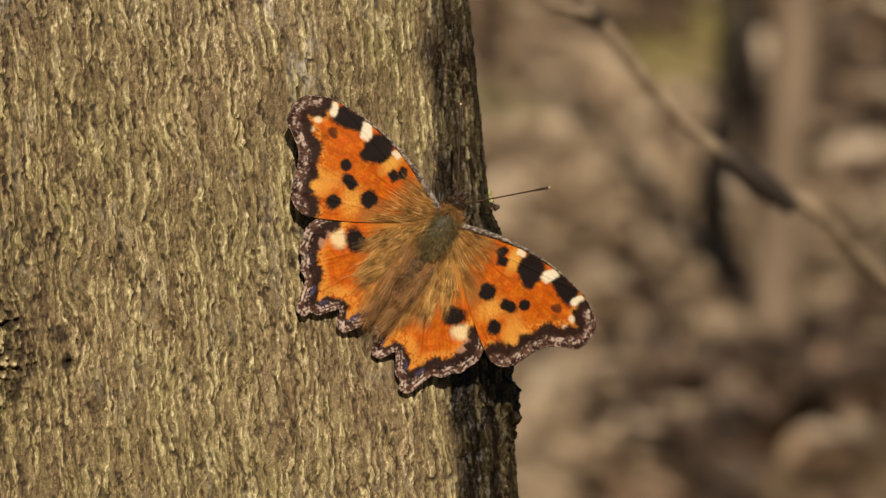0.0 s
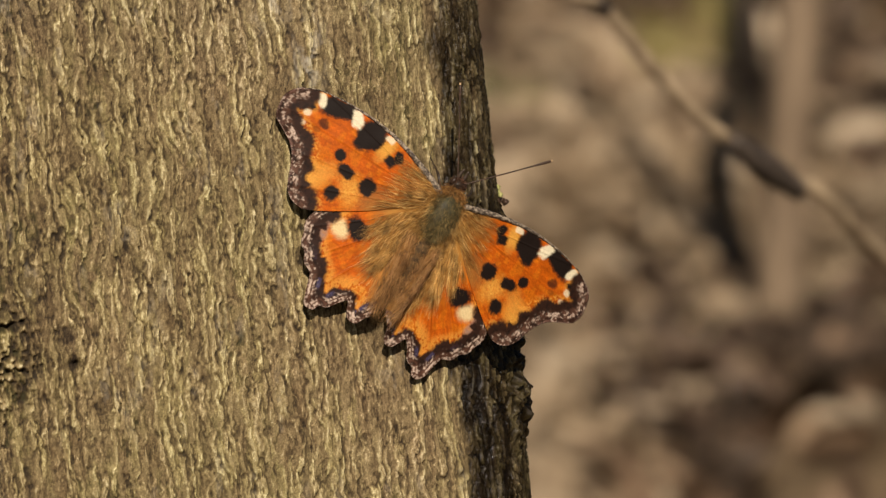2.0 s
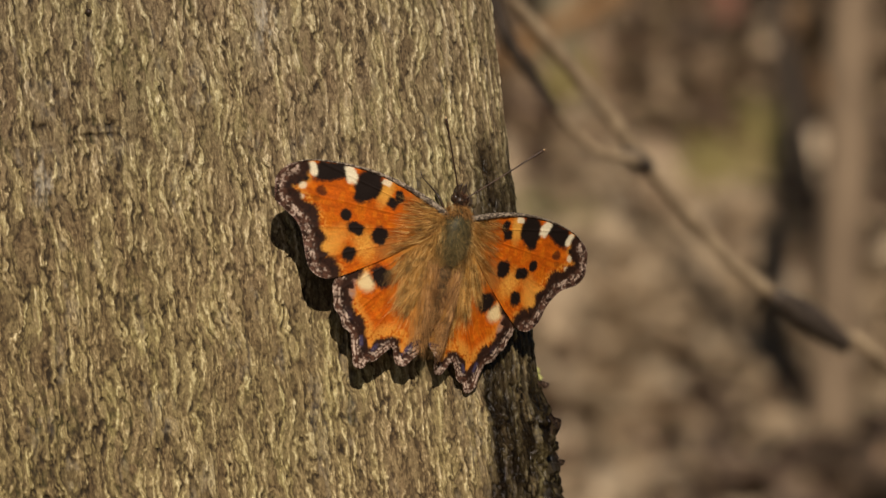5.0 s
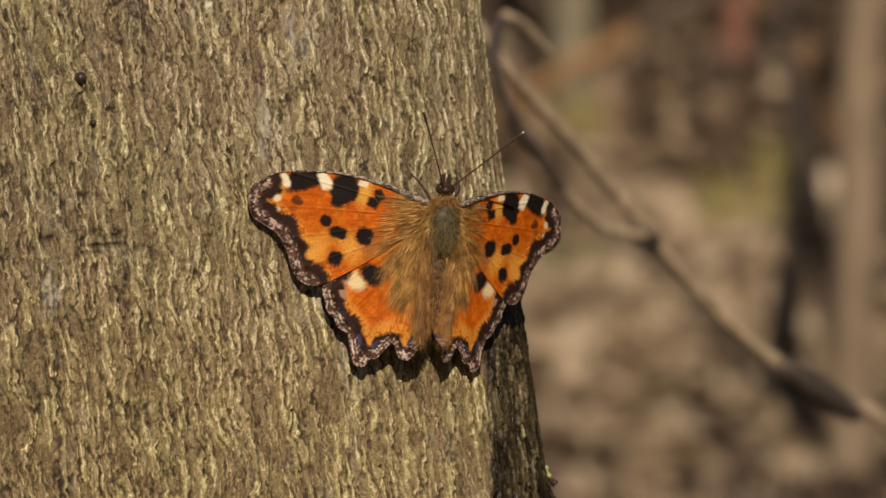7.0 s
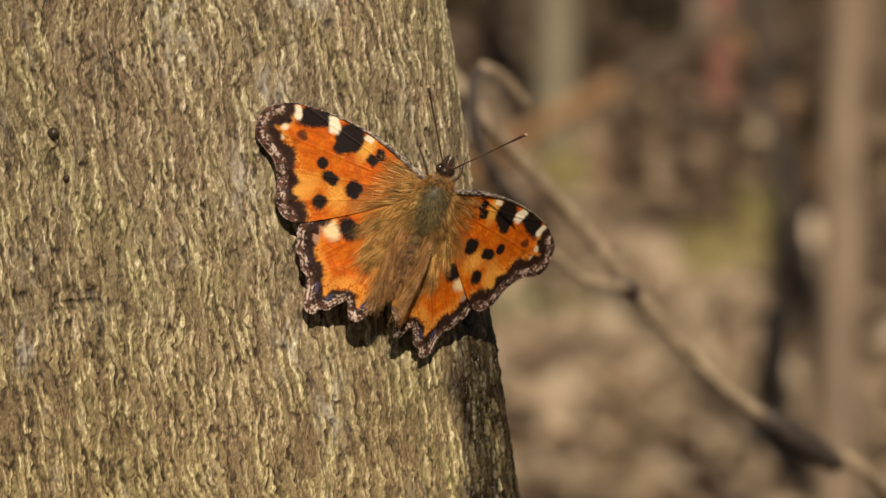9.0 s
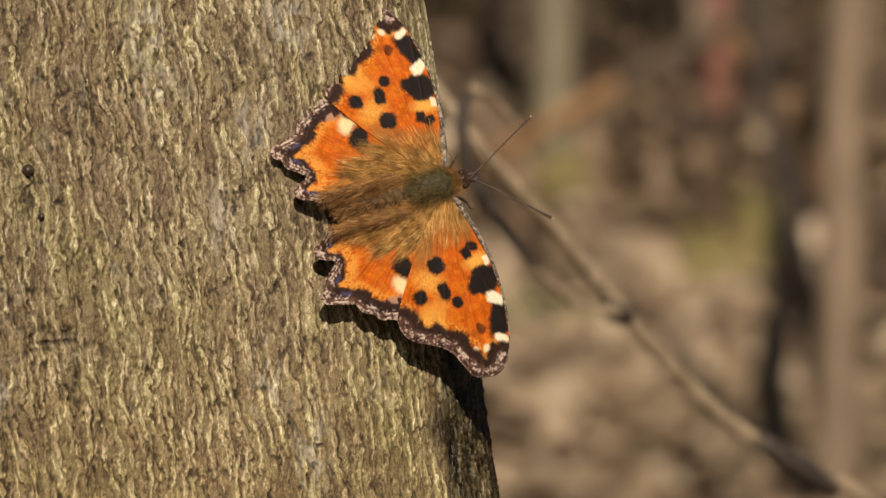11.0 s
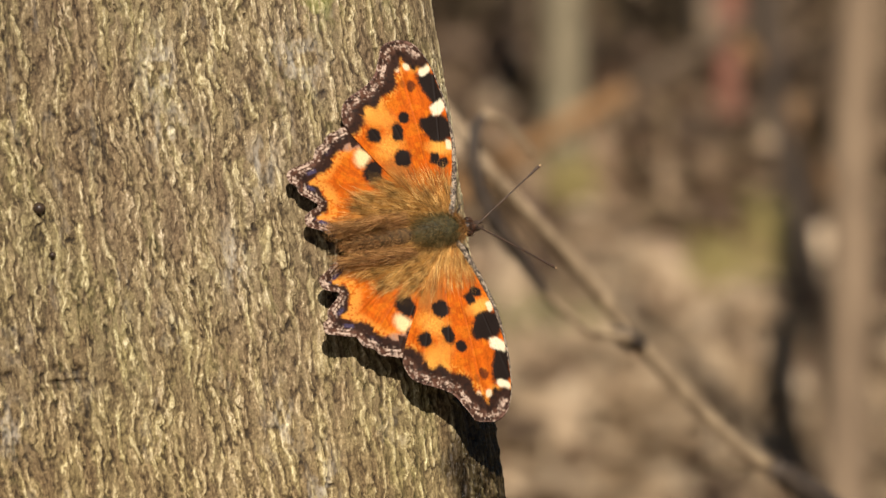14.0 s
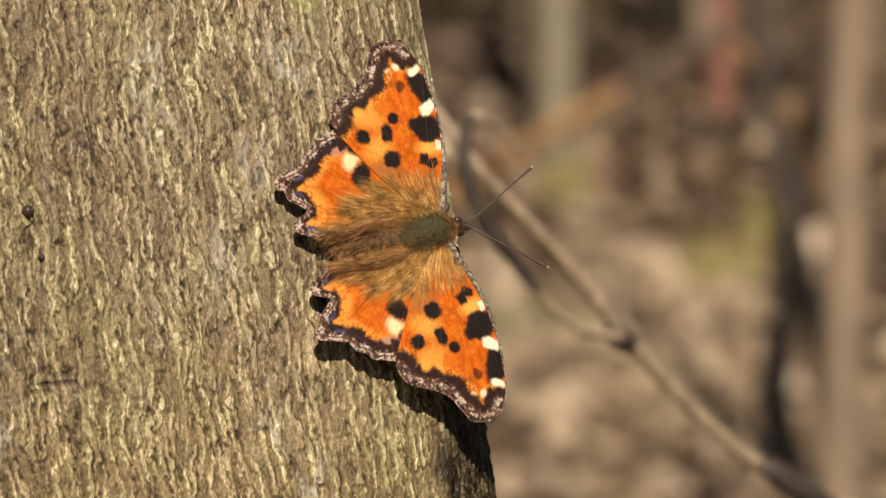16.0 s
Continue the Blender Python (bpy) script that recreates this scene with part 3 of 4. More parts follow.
    col = over(col, PALE * 0.8, 0.75 * ease(0.22, 0.05, dm) * ease(0.45, 0.6, vnoise(u / 0.8 + 5, v / 0.8 + 5, 90)))
    col = over(col, BROWN * 1.7, 0.5 * ease(0.7, 0.3, dm) * ease(0.5, 0.7, n2))
    col = over(col, PALE, 0.55 * ease(0.66, 0.84, vnoise(u / 0.36 + 2, v / 0.36 + 4, 93)) * ease(2.5, 1.6, dm))
    col = over(col, BLACK, 0.6 * ease(0.62, 0.8, vnoise(u / 0.45 + 8, v / 0.45 + 3, 94)) * ease(3.6, 3.0, dm + wave))
    veins = np.abs(np.sin(np.arctan2(v + 1.0, u + 2.0) * 15.5 + 0.4))
    col = col * (1 - 0.06 * ease(0.10, 0.03, veins) * ease(4, 9, u))[:, None]
    return np.clip(col, 0, 1)


def hindwing_pattern(u, v, line):
    n1, n2 = vnoise(u / 1.3 + 19, v / 1.3 + 19, 84), vnoise(u / 0.3 + 19, v / 0.3 + 19, 85)
    col = np.tile(ORANGE, (len(u), 1)) * (0.86 + 0.3 * n1)[:, None]
    col = over(col, ORANGE * np.array((1.17, 1.55, 1.8)), ease(0.45, 0.8, vnoise(u / 1.1 + 3, v / 1.1 + 7, 87)) * 0.7)
    ang, rad = np.arctan2(v + 1.0, u + 2.0), np.hypot(u + 2, v + 1)
    col = col * (0.70 + 0.36 * vnoise(ang * 60 + 30, rad / 2.4, 86) + 0.30 * n2)[:, None]
    dm, al = margin_distance(u, v, line)
    col = over(col, YELLOW, 0.55 * ease(5.2, 3.4, dm) * ease(0.38, 0.62, n1 * 0.5 + n2 * 0.6))
    r = np.hypot(u * 0.95, (v + 5.0) * 0.62)
    col = over(col, GOLD, 0.92 * ease(10.6, 6.0, r + 1.2 * (n1 - 0.5)))
    col = over(col, DUSK, 0.6 * ease(7.0, 2.5, r))
    col = over(col, GOLD, 0.85 * ease(4.6, 2.2, u))
    col = over(col, CREAM * np.array((1, 0.92, 0.7)), 0.85 * blob(u, v, 13.4, -13.3, 1.7, 1.45, 0.5, 2.2, 0.45))
    col = over(col, BLACK, blob(u, v, 10.6, -11.8, 2.25, 1.85, 0.5, 2.6))
    col = over(col, np.array((0.30, 0.185, 0.145)), 0.85 * ease(14.7, 15.6, u + 0.5 * (n1 - 0.5)) * ease(-18.2, -17.0, v) * (0.6 + 0.5 * n2))
    wave = 0.45 * np.sin(al * 50) + 0.9 * (n1 - 0.5) + 0.25 * (n2 - 0.5) + 1.3 * ease(0.60, 0.78, al)
    col = over(col, BAND, ease(3.8, 2.9, dm + wave))
    col = over(col, BLUE, 0.75 * ease(0.5, 0.2, np.abs(dm - 1.9)) * ease(0.2, 0.7, np.sin(al * 46 + 1.0)) * ease(0.25, 0.4, al))
    col = over(col, MAUVE, 0.75 * ease(1.7, 0.9, dm + 0.3 * wave) * (0.3 + 0.7 * n2))
    line2 = np.minimum(np.abs(dm - 0.55 - 0.1 * wave), np.abs(dm - 1.15 - 0.1 * wave))
    col = over(col, PALE, 0.75 * ease(0.26, 0.10, line2) * ease(-0.45, 0.1, np.sin(al * 46)) * ease(0.25, 0.6, 0.5 * n2 + 0.5 * vnoise(u / 0.6, v / 0.6, 89)))
    col = over(col, PALE * 0.7, 0.6 * ease(0.3, 0.1, np.abs(dm - 0.25)) * ease(0.5, 0.65, n2))
    col = over(col, PALE, 0.55 * ease(0.66, 0.84, vnoise(u / 0.36 + 2, v / 0.36 + 4, 95)) * ease(2.1, 1.3, dm))
    col = over(col, BLACK, 0.6 * ease(0.62, 0.8, vnoise(u / 0.45 + 8, v / 0.45 + 3, 96)) * ease(3.2, 2.6, dm + wave))
    veins = np.abs(np.sin(np.arctan2(v + 1.0, u + 2.0) * 15.5))
    col = col * (1 - 0.06 * ease(0.10, 0.03, veins) * ease(4, 9, u))[:, None]
    return np.clip(col, 0, 1)


FORE = [(0.3, 0.6), (3, 1.7), (10, 3.9), (16, 4.9), (22.3, 5.0), (28.2, 4.2), (31.6, 2.7), (33.2, 0.6), (33.3, -1.6), (32.6, -3.9), (30.4, -5.2), (28.2, -6.4), (26.6, -8.2), (25.5, -10.4),
        (24.7, -12.4), (23.4, -14.2), (21.2, -15.1), (18.2, -14.3), (10.5, -9.2), (4, -3.9), (0.4, -1.6)]
HIND = [(0.5, -1.5), (6, -3.4), (12.6, -7.4), (17.6, -10.8), (19.4, -14.6), (18.8, -17.0), (18.3, -18.8), (17.0, -20.0), (16.2, -21.6), (14.5, -22.6), (13.9, -24.6), (12.9, -27.8), (11.1, -28.2), (10.3, -27.0),
        (8.9, -26.5), (7.6, -24.9), (6.3, -23.7), (5.7, -25.0), (4.8, -26.4), (3.2, -26.5), (2.2, -25.0), (1.0, -23.2), (0.2, -20.0), (-0.2, -12.0), (0.0, -4.0)]


def build_wing(name, outline, root, first, last, pattern, side, parent, label):
    """A wing as a fan of fine rings from its base, with a plain underside; u runs outwards and v forwards, in millimetres."""
    N, M = 440, 160
    loop = curve_points(outline, N)
    r = np.linspace(0, 1, M) ** 0.85
    P = np.asarray(root)[None, None, :] + r[:, None, None] * (loop - np.asarray(root))[None, :, :]
    u, v = P[..., 0].ravel(), P[..., 1].ravel()
    tot = np.linalg.norm(np.diff(np.asarray(outline, float), axis=0), axis=1)
    cum = np.r_[0, np.cumsum(tot)] / tot.sum()
    i0, i1 = int(cum[first] * N), int(cum[last] * N)
    col = pattern(u, v, loop[i0:i1:2])
    vein = np.abs(np.sin(np.arctan2(v + 1.0, u + 2.0) * 15.5 + 0.2))
    w = 0.55 * np.sin(np.clip(u / 30, 0, 1) * 3.1) + 0.07 * ease(0.25, 0.0, vein) * ease(2, 6, u) + 0.24 * (vnoise(u / 3.4, v / 3.4, 91) - 0.5)
    dm, _ = margin_distance(u, v, loop[i0:i1:4])
    if root[0] > 1:
        # the hindwing's inner edge rolls up round the abdomen
        w = w - 0.28 + (1.5 * np.exp(-((u - 1.7) / 1.0) ** 2) - 0.9 * ease(1.3, 0.2, u)) * ease(-6, -12, v) * ease(-27.5, -22, v)
    w = w - 0.5 * ease(4, 0, dm) * (vnoise(u / 2.2, v / 2.2, 92) - 0.35)
    top = np.stack([side * u, v, w], -1) * MM
    rb = np.linspace(0, 1, 12)
    Pb = np.asarray(root)[None, None, :] + rb[:-1, None, None] * (loop - np.asarray(root))[None, :, :]
    ub, vb = Pb[..., 0].ravel(), Pb[..., 1].ravel()
    wb = 0.55 * np.sin(np.clip(ub / 30, 0, 1) * 3.1) - 0.52 - (0.0 if root[0] < 1 else 0.3)
    low = np.stack([side * ub, vb, wb], -1)[::-1].reshape(11, N, 3)[:, ::-1].reshape(-1, 3) * MM
    # the underside's rings run inwards from the shared rim
    co = np.vstack([top, low])
    me = grid_mesh(name, co, M + 11, N, WING)
    ca = me.color_attributes.new("pattern", "FLOAT_COLOR", "POINT")
    rgba = np.ones((len(co), 4), np.float32)
    rgba[: len(col), :3] = col
    rgba[len(col):, :3] = (0.06, 0.042, 0.034)
    ca.data.foreach_set("color", rgba.ravel())
    if side > 0:
        me.flip_normals()
    ob = new(name, me)
    ob.parent = parent
    return tagged(ob, label)


def hairs_on_wing(wing, side, count, seed, fore):
    """Long hairs that fan out from the wing's base, in locks that part here and there."""
    rnd = np.random.RandomState(seed)
    roots, ways, lengths = [], [], []
    while len(roots) < count:
        if fore:
            u, v = rnd.uniform(0.5, 9.5), rnd.uniform(-8, 2.4)
            if v > 0.3 * u + 1.0 or v < -1.2 - 0.75 * u or rnd.rand() < u / 9.5:
                continue
        else:
            u, v = rnd.uniform(0.2, 9.5), rnd.uniform(-20, -2.5)
            q = (u / 9.5) ** 2 + ((v + 5) / 15.0) ** 2
            if v > -1.2 - 0.75 * u or rnd.rand() < q ** 0.8:
                continue
        ang = math.atan2(v - 1.0, u + 1.5)
        lock = math.sin(26 * ang + 1.7 * math.sin(0.5 * u + seed)) + 0.6 * math.sin(61 * ang + 2.0)
        if rnd.rand() < 0.32 - 0.3 * lock:
            continue
        d = np.array([0.62 * u + 0.9, v - 2.0 if not fore else 0.35 * v - 0.5, 0])
        d = d / np.linalg.norm(d) + rnd.normal(0, 0.16, 3)
        d[0] += 0.26 * lock
        low = 0.0 if fore else -0.25
        rise = 0.03 + 0.35 * rnd.rand() ** 2
        roots.append((side * u * MM, v * MM, (0.55 * math.sin(u / 30 * 3.1) + low + rise) * MM))
        ways.append((side * d[0], d[1], 0.03 + 0.12 * rnd.rand()))
        lengths.append(rnd.uniform(2.2, 5.4) * MM * (0.65 if fore else 1))
    v, f = strands(roots, ways, lengths, 0.021 * MM, (0, 0, -0.09), seed)
    mesh_object("hair_fringe", v, f, FUR_GOLD, wing, "olive-brown and golden hairs over the wing base")
    if fore:
        return
    roots, ways, lengths = [], [], []
    for _ in range(1700):
        u, v = abs(rnd.normal(1.7, 0.75)), rnd.uniform(-22, -7)
        fold = 1.5 * math.exp(-((u - 1.7) / 1.0) ** 2) * min(1.0, max(0.0, (-6 - v) / 6))
        roots.append((side * u * MM, v * MM, (fold + 0.5 * rnd.rand()) * MM))
        ways.append((side * rnd.normal(-0.10, 0.16), -1, rnd.normal(0.05, 0.10)))
        lengths.append(rnd.uniform(1.6, 3.6) * MM)
    v, f = strands(roots, ways, lengths, 0.024 * MM, (0, 0, -0.1), seed + 50)
    mesh_object("inner_fold_hair", v, f, FUR_RUST, wing, "reddish-brown hairs along the inner fold")


def body_hairs(name, center, size, count, seed, mat, parent, length, back=-0.9):
    rnd = np.random.RandomState(seed)
    roots, ways, lengths = [], [], []
    for _ in range(count):
        d = rnd.normal(0, 1, 3)
        d[2] = abs(d[2]) if rnd.rand() < 0.9 else d[2]
        d /= np.linalg.norm(d)
        roots.append(np.asarray(center) + d * np.asarray(size) * 0.97)
        n = d / np.asarray(size)
        n /= np.linalg.norm(n)
        ways.append(n * 0.75 + np.array([0, back, 0]) + rnd.normal(0, 0.28, 3))
        lengths.append(length * rnd.uniform(0.5, 1.2))
    v, f = strands(roots, ways, lengths, 0.026 * MM, (0, 0, -0.12), seed)
    return mesh_object(name, v, f, mat, parent)


def build_butterfly():
    bug = tagged(new("butterfly"), "orange large tortoiseshell butterfly with black-spotted open wings", "butterfly")
    core, girth = (0, -2.6 * MM, 0.7 * MM), (2.9 * MM, 4.9 * MM, 2.5 * MM)
    thorax = part("thorax", ellipsoid(core, girth, 0, 0.1), THORAX, bug, "olive-brown furry thorax")
    body_hairs("thorax_fur", core, girth, 5200, 3, FUR_DARK, thorax, 1.2 * MM)
    for sd in (-1, 1):
        body_hairs("thorax_fringe", (sd * 1.6 * MM, -2.8 * MM, -0.1 * MM), (1.9 * MM, 5.0 * MM, 1.6 * MM), 2400, 30 + sd, FUR_GOLD, thorax, 2.3 * MM)
        body_hairs("shoulder_tuft", (sd * 1.9 * MM, 0.6 * MM, 0.2 * MM), (1.2 * MM, 1.5 * MM, 1.2 * MM), 420, 40 + sd, FUR_COLLAR, thorax, 1.5 * MM)
    body_hairs("collar", (0, 1.9 * MM, 0.4 * MM), (2.2 * MM, 1.3 * MM, 1.9 * MM), 1300, 33, FUR_COLLAR, thorax, 1.2 * MM)
    path = [(0, (-6.5 - 0.85 * k) * MM, (-0.2 - 0.05 * k) * MM) for k in range(18)]
    girth = [(1.8 + 0.45 * math.sin(k / 17 * 2.6) - 0.07 * k + 0.12 * math.sin(k * 2.2)) * MM for k in range(18)]
    girth[-1] = 0.25 * MM
    v, f = tube(curve_points(path, 54), girth, 18)
    abdomen = mesh_object("abdomen", v, f, ABDOMEN, bug, "slender dark brown segmented abdomen")
    body_hairs("abdomen_fur", (0, -13.0 * MM, -0.5 * MM), (1.9 * MM, 7.6 * MM, 1.7 * MM), 2800, 4, FUR_RUST, abdomen, 1.6 * MM)
    head = part("head", ellipsoid((0, 3.9 * MM, 0.0 * MM), (1.35 * MM, 1.15 * MM, 1.15 * MM), 0, 0.15), CHITIN, bug, "small brown furry head")
    body_hairs("head_fur", (0, 3.9 * MM, 0.0 * MM), (1.35 * MM, 1.15 * MM, 1.15 * MM), 520, 6, FUR_HEAD, head, 0.8 * MM, 0.25)
    for sd in (-1, 1):
        part("eye", ellipsoid((sd * 1.15 * MM, 4.2 * MM, 0.0 * MM), (0.6 * MM, 0.85 * MM, 0.85 * MM)), EYE, head, "dark glossy compound eye")
        v, f = tube(curve_points([(sd * 0.45 * MM, 4.6 * MM, -0.3 * MM), (sd * 0.55 * MM, 5.9 * MM, -0.2 * MM), (sd * 0.42 * MM, 7.0 * MM, 0.3 * MM)], 8), [0.34 * MM, 0.46 * MM, 0.12 * MM], 8)
        mesh_object("palp", v, f, CHITIN, head, "short scaly brown palp")
    loop = [(0, (5.2 + 1.4 * math.sin(a)) * MM, (-1.5 - 1.0 * math.cos(a) * (1 - a / 14)) * MM) for a in np.linspace(-0.6, 6.6, 14)]
    v, f = tube(curve_points(loop, 60), [0.16 * MM, 0.08 * MM], 8)
    mesh_object("proboscis", v, f, CHITIN, head, "coiled dark proboscis")
    for sd in (-1, 1):
        for y0, y1, x1, z1 in ((1.0, 6.4, 4.6, -6.2), (-1.6, -5.0, 5.6, -6.4), (-3.2, -9.0, 4.4, -6.8)):
            knee = (sd * x1 * 0.75 * MM, (y0 * 0.45 + y1 * 0.55) * MM, -1.9 * MM)
            v, f = tube(curve_points([(sd * 1.2 * MM, y0 * MM, -1.4 * MM), knee, (sd * x1 * MM, y1 * MM, z1 * MM), (sd * (x1 + 0.3) * MM, (y1 + 1.2) * MM, (z1 - 0.9) * MM)], 22), [0.30 * MM, 0.24 * MM, 0.12 * MM, 0.07 * MM], 8)
            mesh_object("leg", v, f, CHITIN, bug)
    moving = {}
    for sd, key in ((-1, "left"), (1, "right")):
        fw = build_wing("forewing", FORE, (0.4, -0.6), 6, 16, forewing_pattern, sd, bug, "orange forewing with black spots and cream patches")
        c = curve_points([(sd * a * MM, b * MM, (0.55 * math.sin(min(a / 30, 1) * 3.1)) * MM) for a, b in ((0.5, 0.5), (3, 1.75), (10, 3.95), (16, 4.95), (22.3, 5.05), (28.2, 4.25), (31.6, 2.7))], 60)
        v, f = tube(c, [0.62 * MM, 0.55 * MM, 0.42 * MM, 0.30 * MM, 0.20 * MM, 0.12 * MM, 0.07 * MM], 10, 0.3, 8)
        mesh_object("costal_vein", v, f, COSTA, fw, "grey-speckled thickened leading edge")
        hw = build_wing("hindwing", HIND, (2.5, -8.0), 3, 21, hindwing_pattern, sd, bug, "orange hindwing with a scalloped black margin and blue lunules")
        hairs_on_wing(hw, sd, 5600, 14 + sd, False)
        hairs_on_wing(fw, sd, 1700, 24 + sd, True)
        pts = [(0, k * MM, 0.12 * math.sin(k / 5) * MM) for k in np.linspace(0, 16.9, 30)]
        v, f = tube(pts, [0.135 * MM] * 8 + [0.15 * MM, 0.25 * MM, 0.27 * MM], 8)
        an = mesh_object("antenna", v, f, CLUB, bug, "thin dark clubbed antenna")
        part("antenna_tip", ellipsoid((0, 16.9 * MM, 0.12 * math.sin(3.38) * MM), (0.2 * MM, 0.42 * MM, 0.2 * MM), 0, 0, 10, 8), TIP, an, "pale club tip")
        moving[key] = (fw, hw, an)
    return bug, moving


BUG, WINGS = build_butterfly()


# ---- ground and undergrowth ----
def ground_height(x, y):
    x, y = np.asarray(x, float), np.asarray(y, float)
    near = 1 / (1 + (np.hypot(x, y - 7) / 25) ** 4)
    return near * (0.16 * (vnoise(x / 0.8 + 50, y / 0.8 + 50, 101) - 0.5) + 0.22 * (vnoise(x / 2.5 + 50, y / 2.5 + 50, 102) - 0.5))


def build_ground():
    lin = np.r_[-900, -300, -100, -40, -18, np.linspace(-8, 8, 81), 18, 40, 100, 300, 900]
    gx, gy = np.meshgrid(lin, lin + 6.0)
    co = np.stack([gx, gy, ground_height(gx, gy)], -1).reshape(-1, 3)
    ob = new("ground", grid_mesh("ground", co, len(lin), len(lin), SOIL))
    return tagged(ob, "brown woodland soil under dry leaf litter", "ground", kind="structure")


def build_leaves(count, seed=7, patch=None, mat=None, label="dry tan and brown fallen leaves covering the ground"):
    rnd = np.random.RandomState(seed)
    verts, faces = [], []
    outline = [(0, -1), (0.34, -0.6), (0.5, -0.1), (0.36, 0.5), (0, 1), (-0.36, 0.5), (-0.5, -0.1), (-0.34, -0.6)]
    for _ in range(count):
        x, y = rnd.uniform(-1.6, 2.4), 3.2 + 9.8 * rnd.rand() ** 0.8
        if patch and len(patch) == 4:
            x, y = rnd.normal(patch[0], patch[2]), rnd.normal(patch[1], patch[3])
        elif patch:
            # a strip between two places
            k = rnd.rand()
            x = patch[0] + (patch[2] - patch[0]) * k + rnd.normal(0, patch[4])
            y = patch[1] + (patch[3] - patch[1]) * k + rnd.normal(0, patch[4] * 4)
        size = rnd.uniform(0.026, 0.066)
        m = pose(x, y, float(ground_height(x, y)) + rnd.uniform(0.002, 0.03), rnd.normal(0, 28), rnd.normal(0, 28), rnd.uniform(0, 360))
        fold, curl = rnd.uniform(0.1, 0.5), rnd.normal(0, 0.35)
        o = len(verts)
        verts.append(m @ Vector((0, 0, 0)))
        for a, b in outline:
            verts.append(m @ Vector((a * size * 0.85, b * size, size * (fold * abs(a) + curl * b * b))))
        faces += [(o, o + 1 + k, o + 1 + (k + 1) % 8) for k in range(8)]
    ob = mesh_object("leaf_litter", verts, faces, mat or LEAF, smooth=False)
    return tagged(ob, label, "leaf litter", kind="stuff")


def build_stem(name, x, y, height, radius, mat, label, lean=(0, 0), seed=1, twigs=3, bend=0.0):
    stem = tagged(new(name), label, "sapling")
    rnd = random.Random(seed)
    z0 = float(ground_height(x, y)) - 0.03
    stem.location = (x, y, z0)
    # bend leans the stem's unseen upper part, which moves its cast shadow
    pts = [(lean[0] * k / 8 + bend * max(0.0, height * k / 8 - 0.62) + rnd.uniform(-1, 1) * radius * 0.4, lean[1] * k / 8 + rnd.uniform(-1, 1) * radius * 0.4, height * k / 8) for k in range(9)]
    path = curve_points(pts, 40)
    v, f = tube(path, [radius * 1.25, radius, radius * 0.8, radius * 0.45], 12, 0.12, seed)
    mesh_object("stem", v, f, mat, stem)
    for k in range(twigs):
        i = rnd.randrange(20, 38)
        p = path[i]
        d = np.array([rnd.uniform(-1, 1), rnd.uniform(-0.6, 0.6), rnd.uniform(0.4, 1.0)])
        L = height * rnd.uniform(0.15, 0.3)
        v, f = tube(curve_points([p, p + d * L * 0.5 + np.array([0, 0, 0.03]), p + d * L], 12), [radius * 0.4, radius * 0.12], 7, 0.1, k)
        mesh_object("twig", v, f, mat, stem)
    return stem


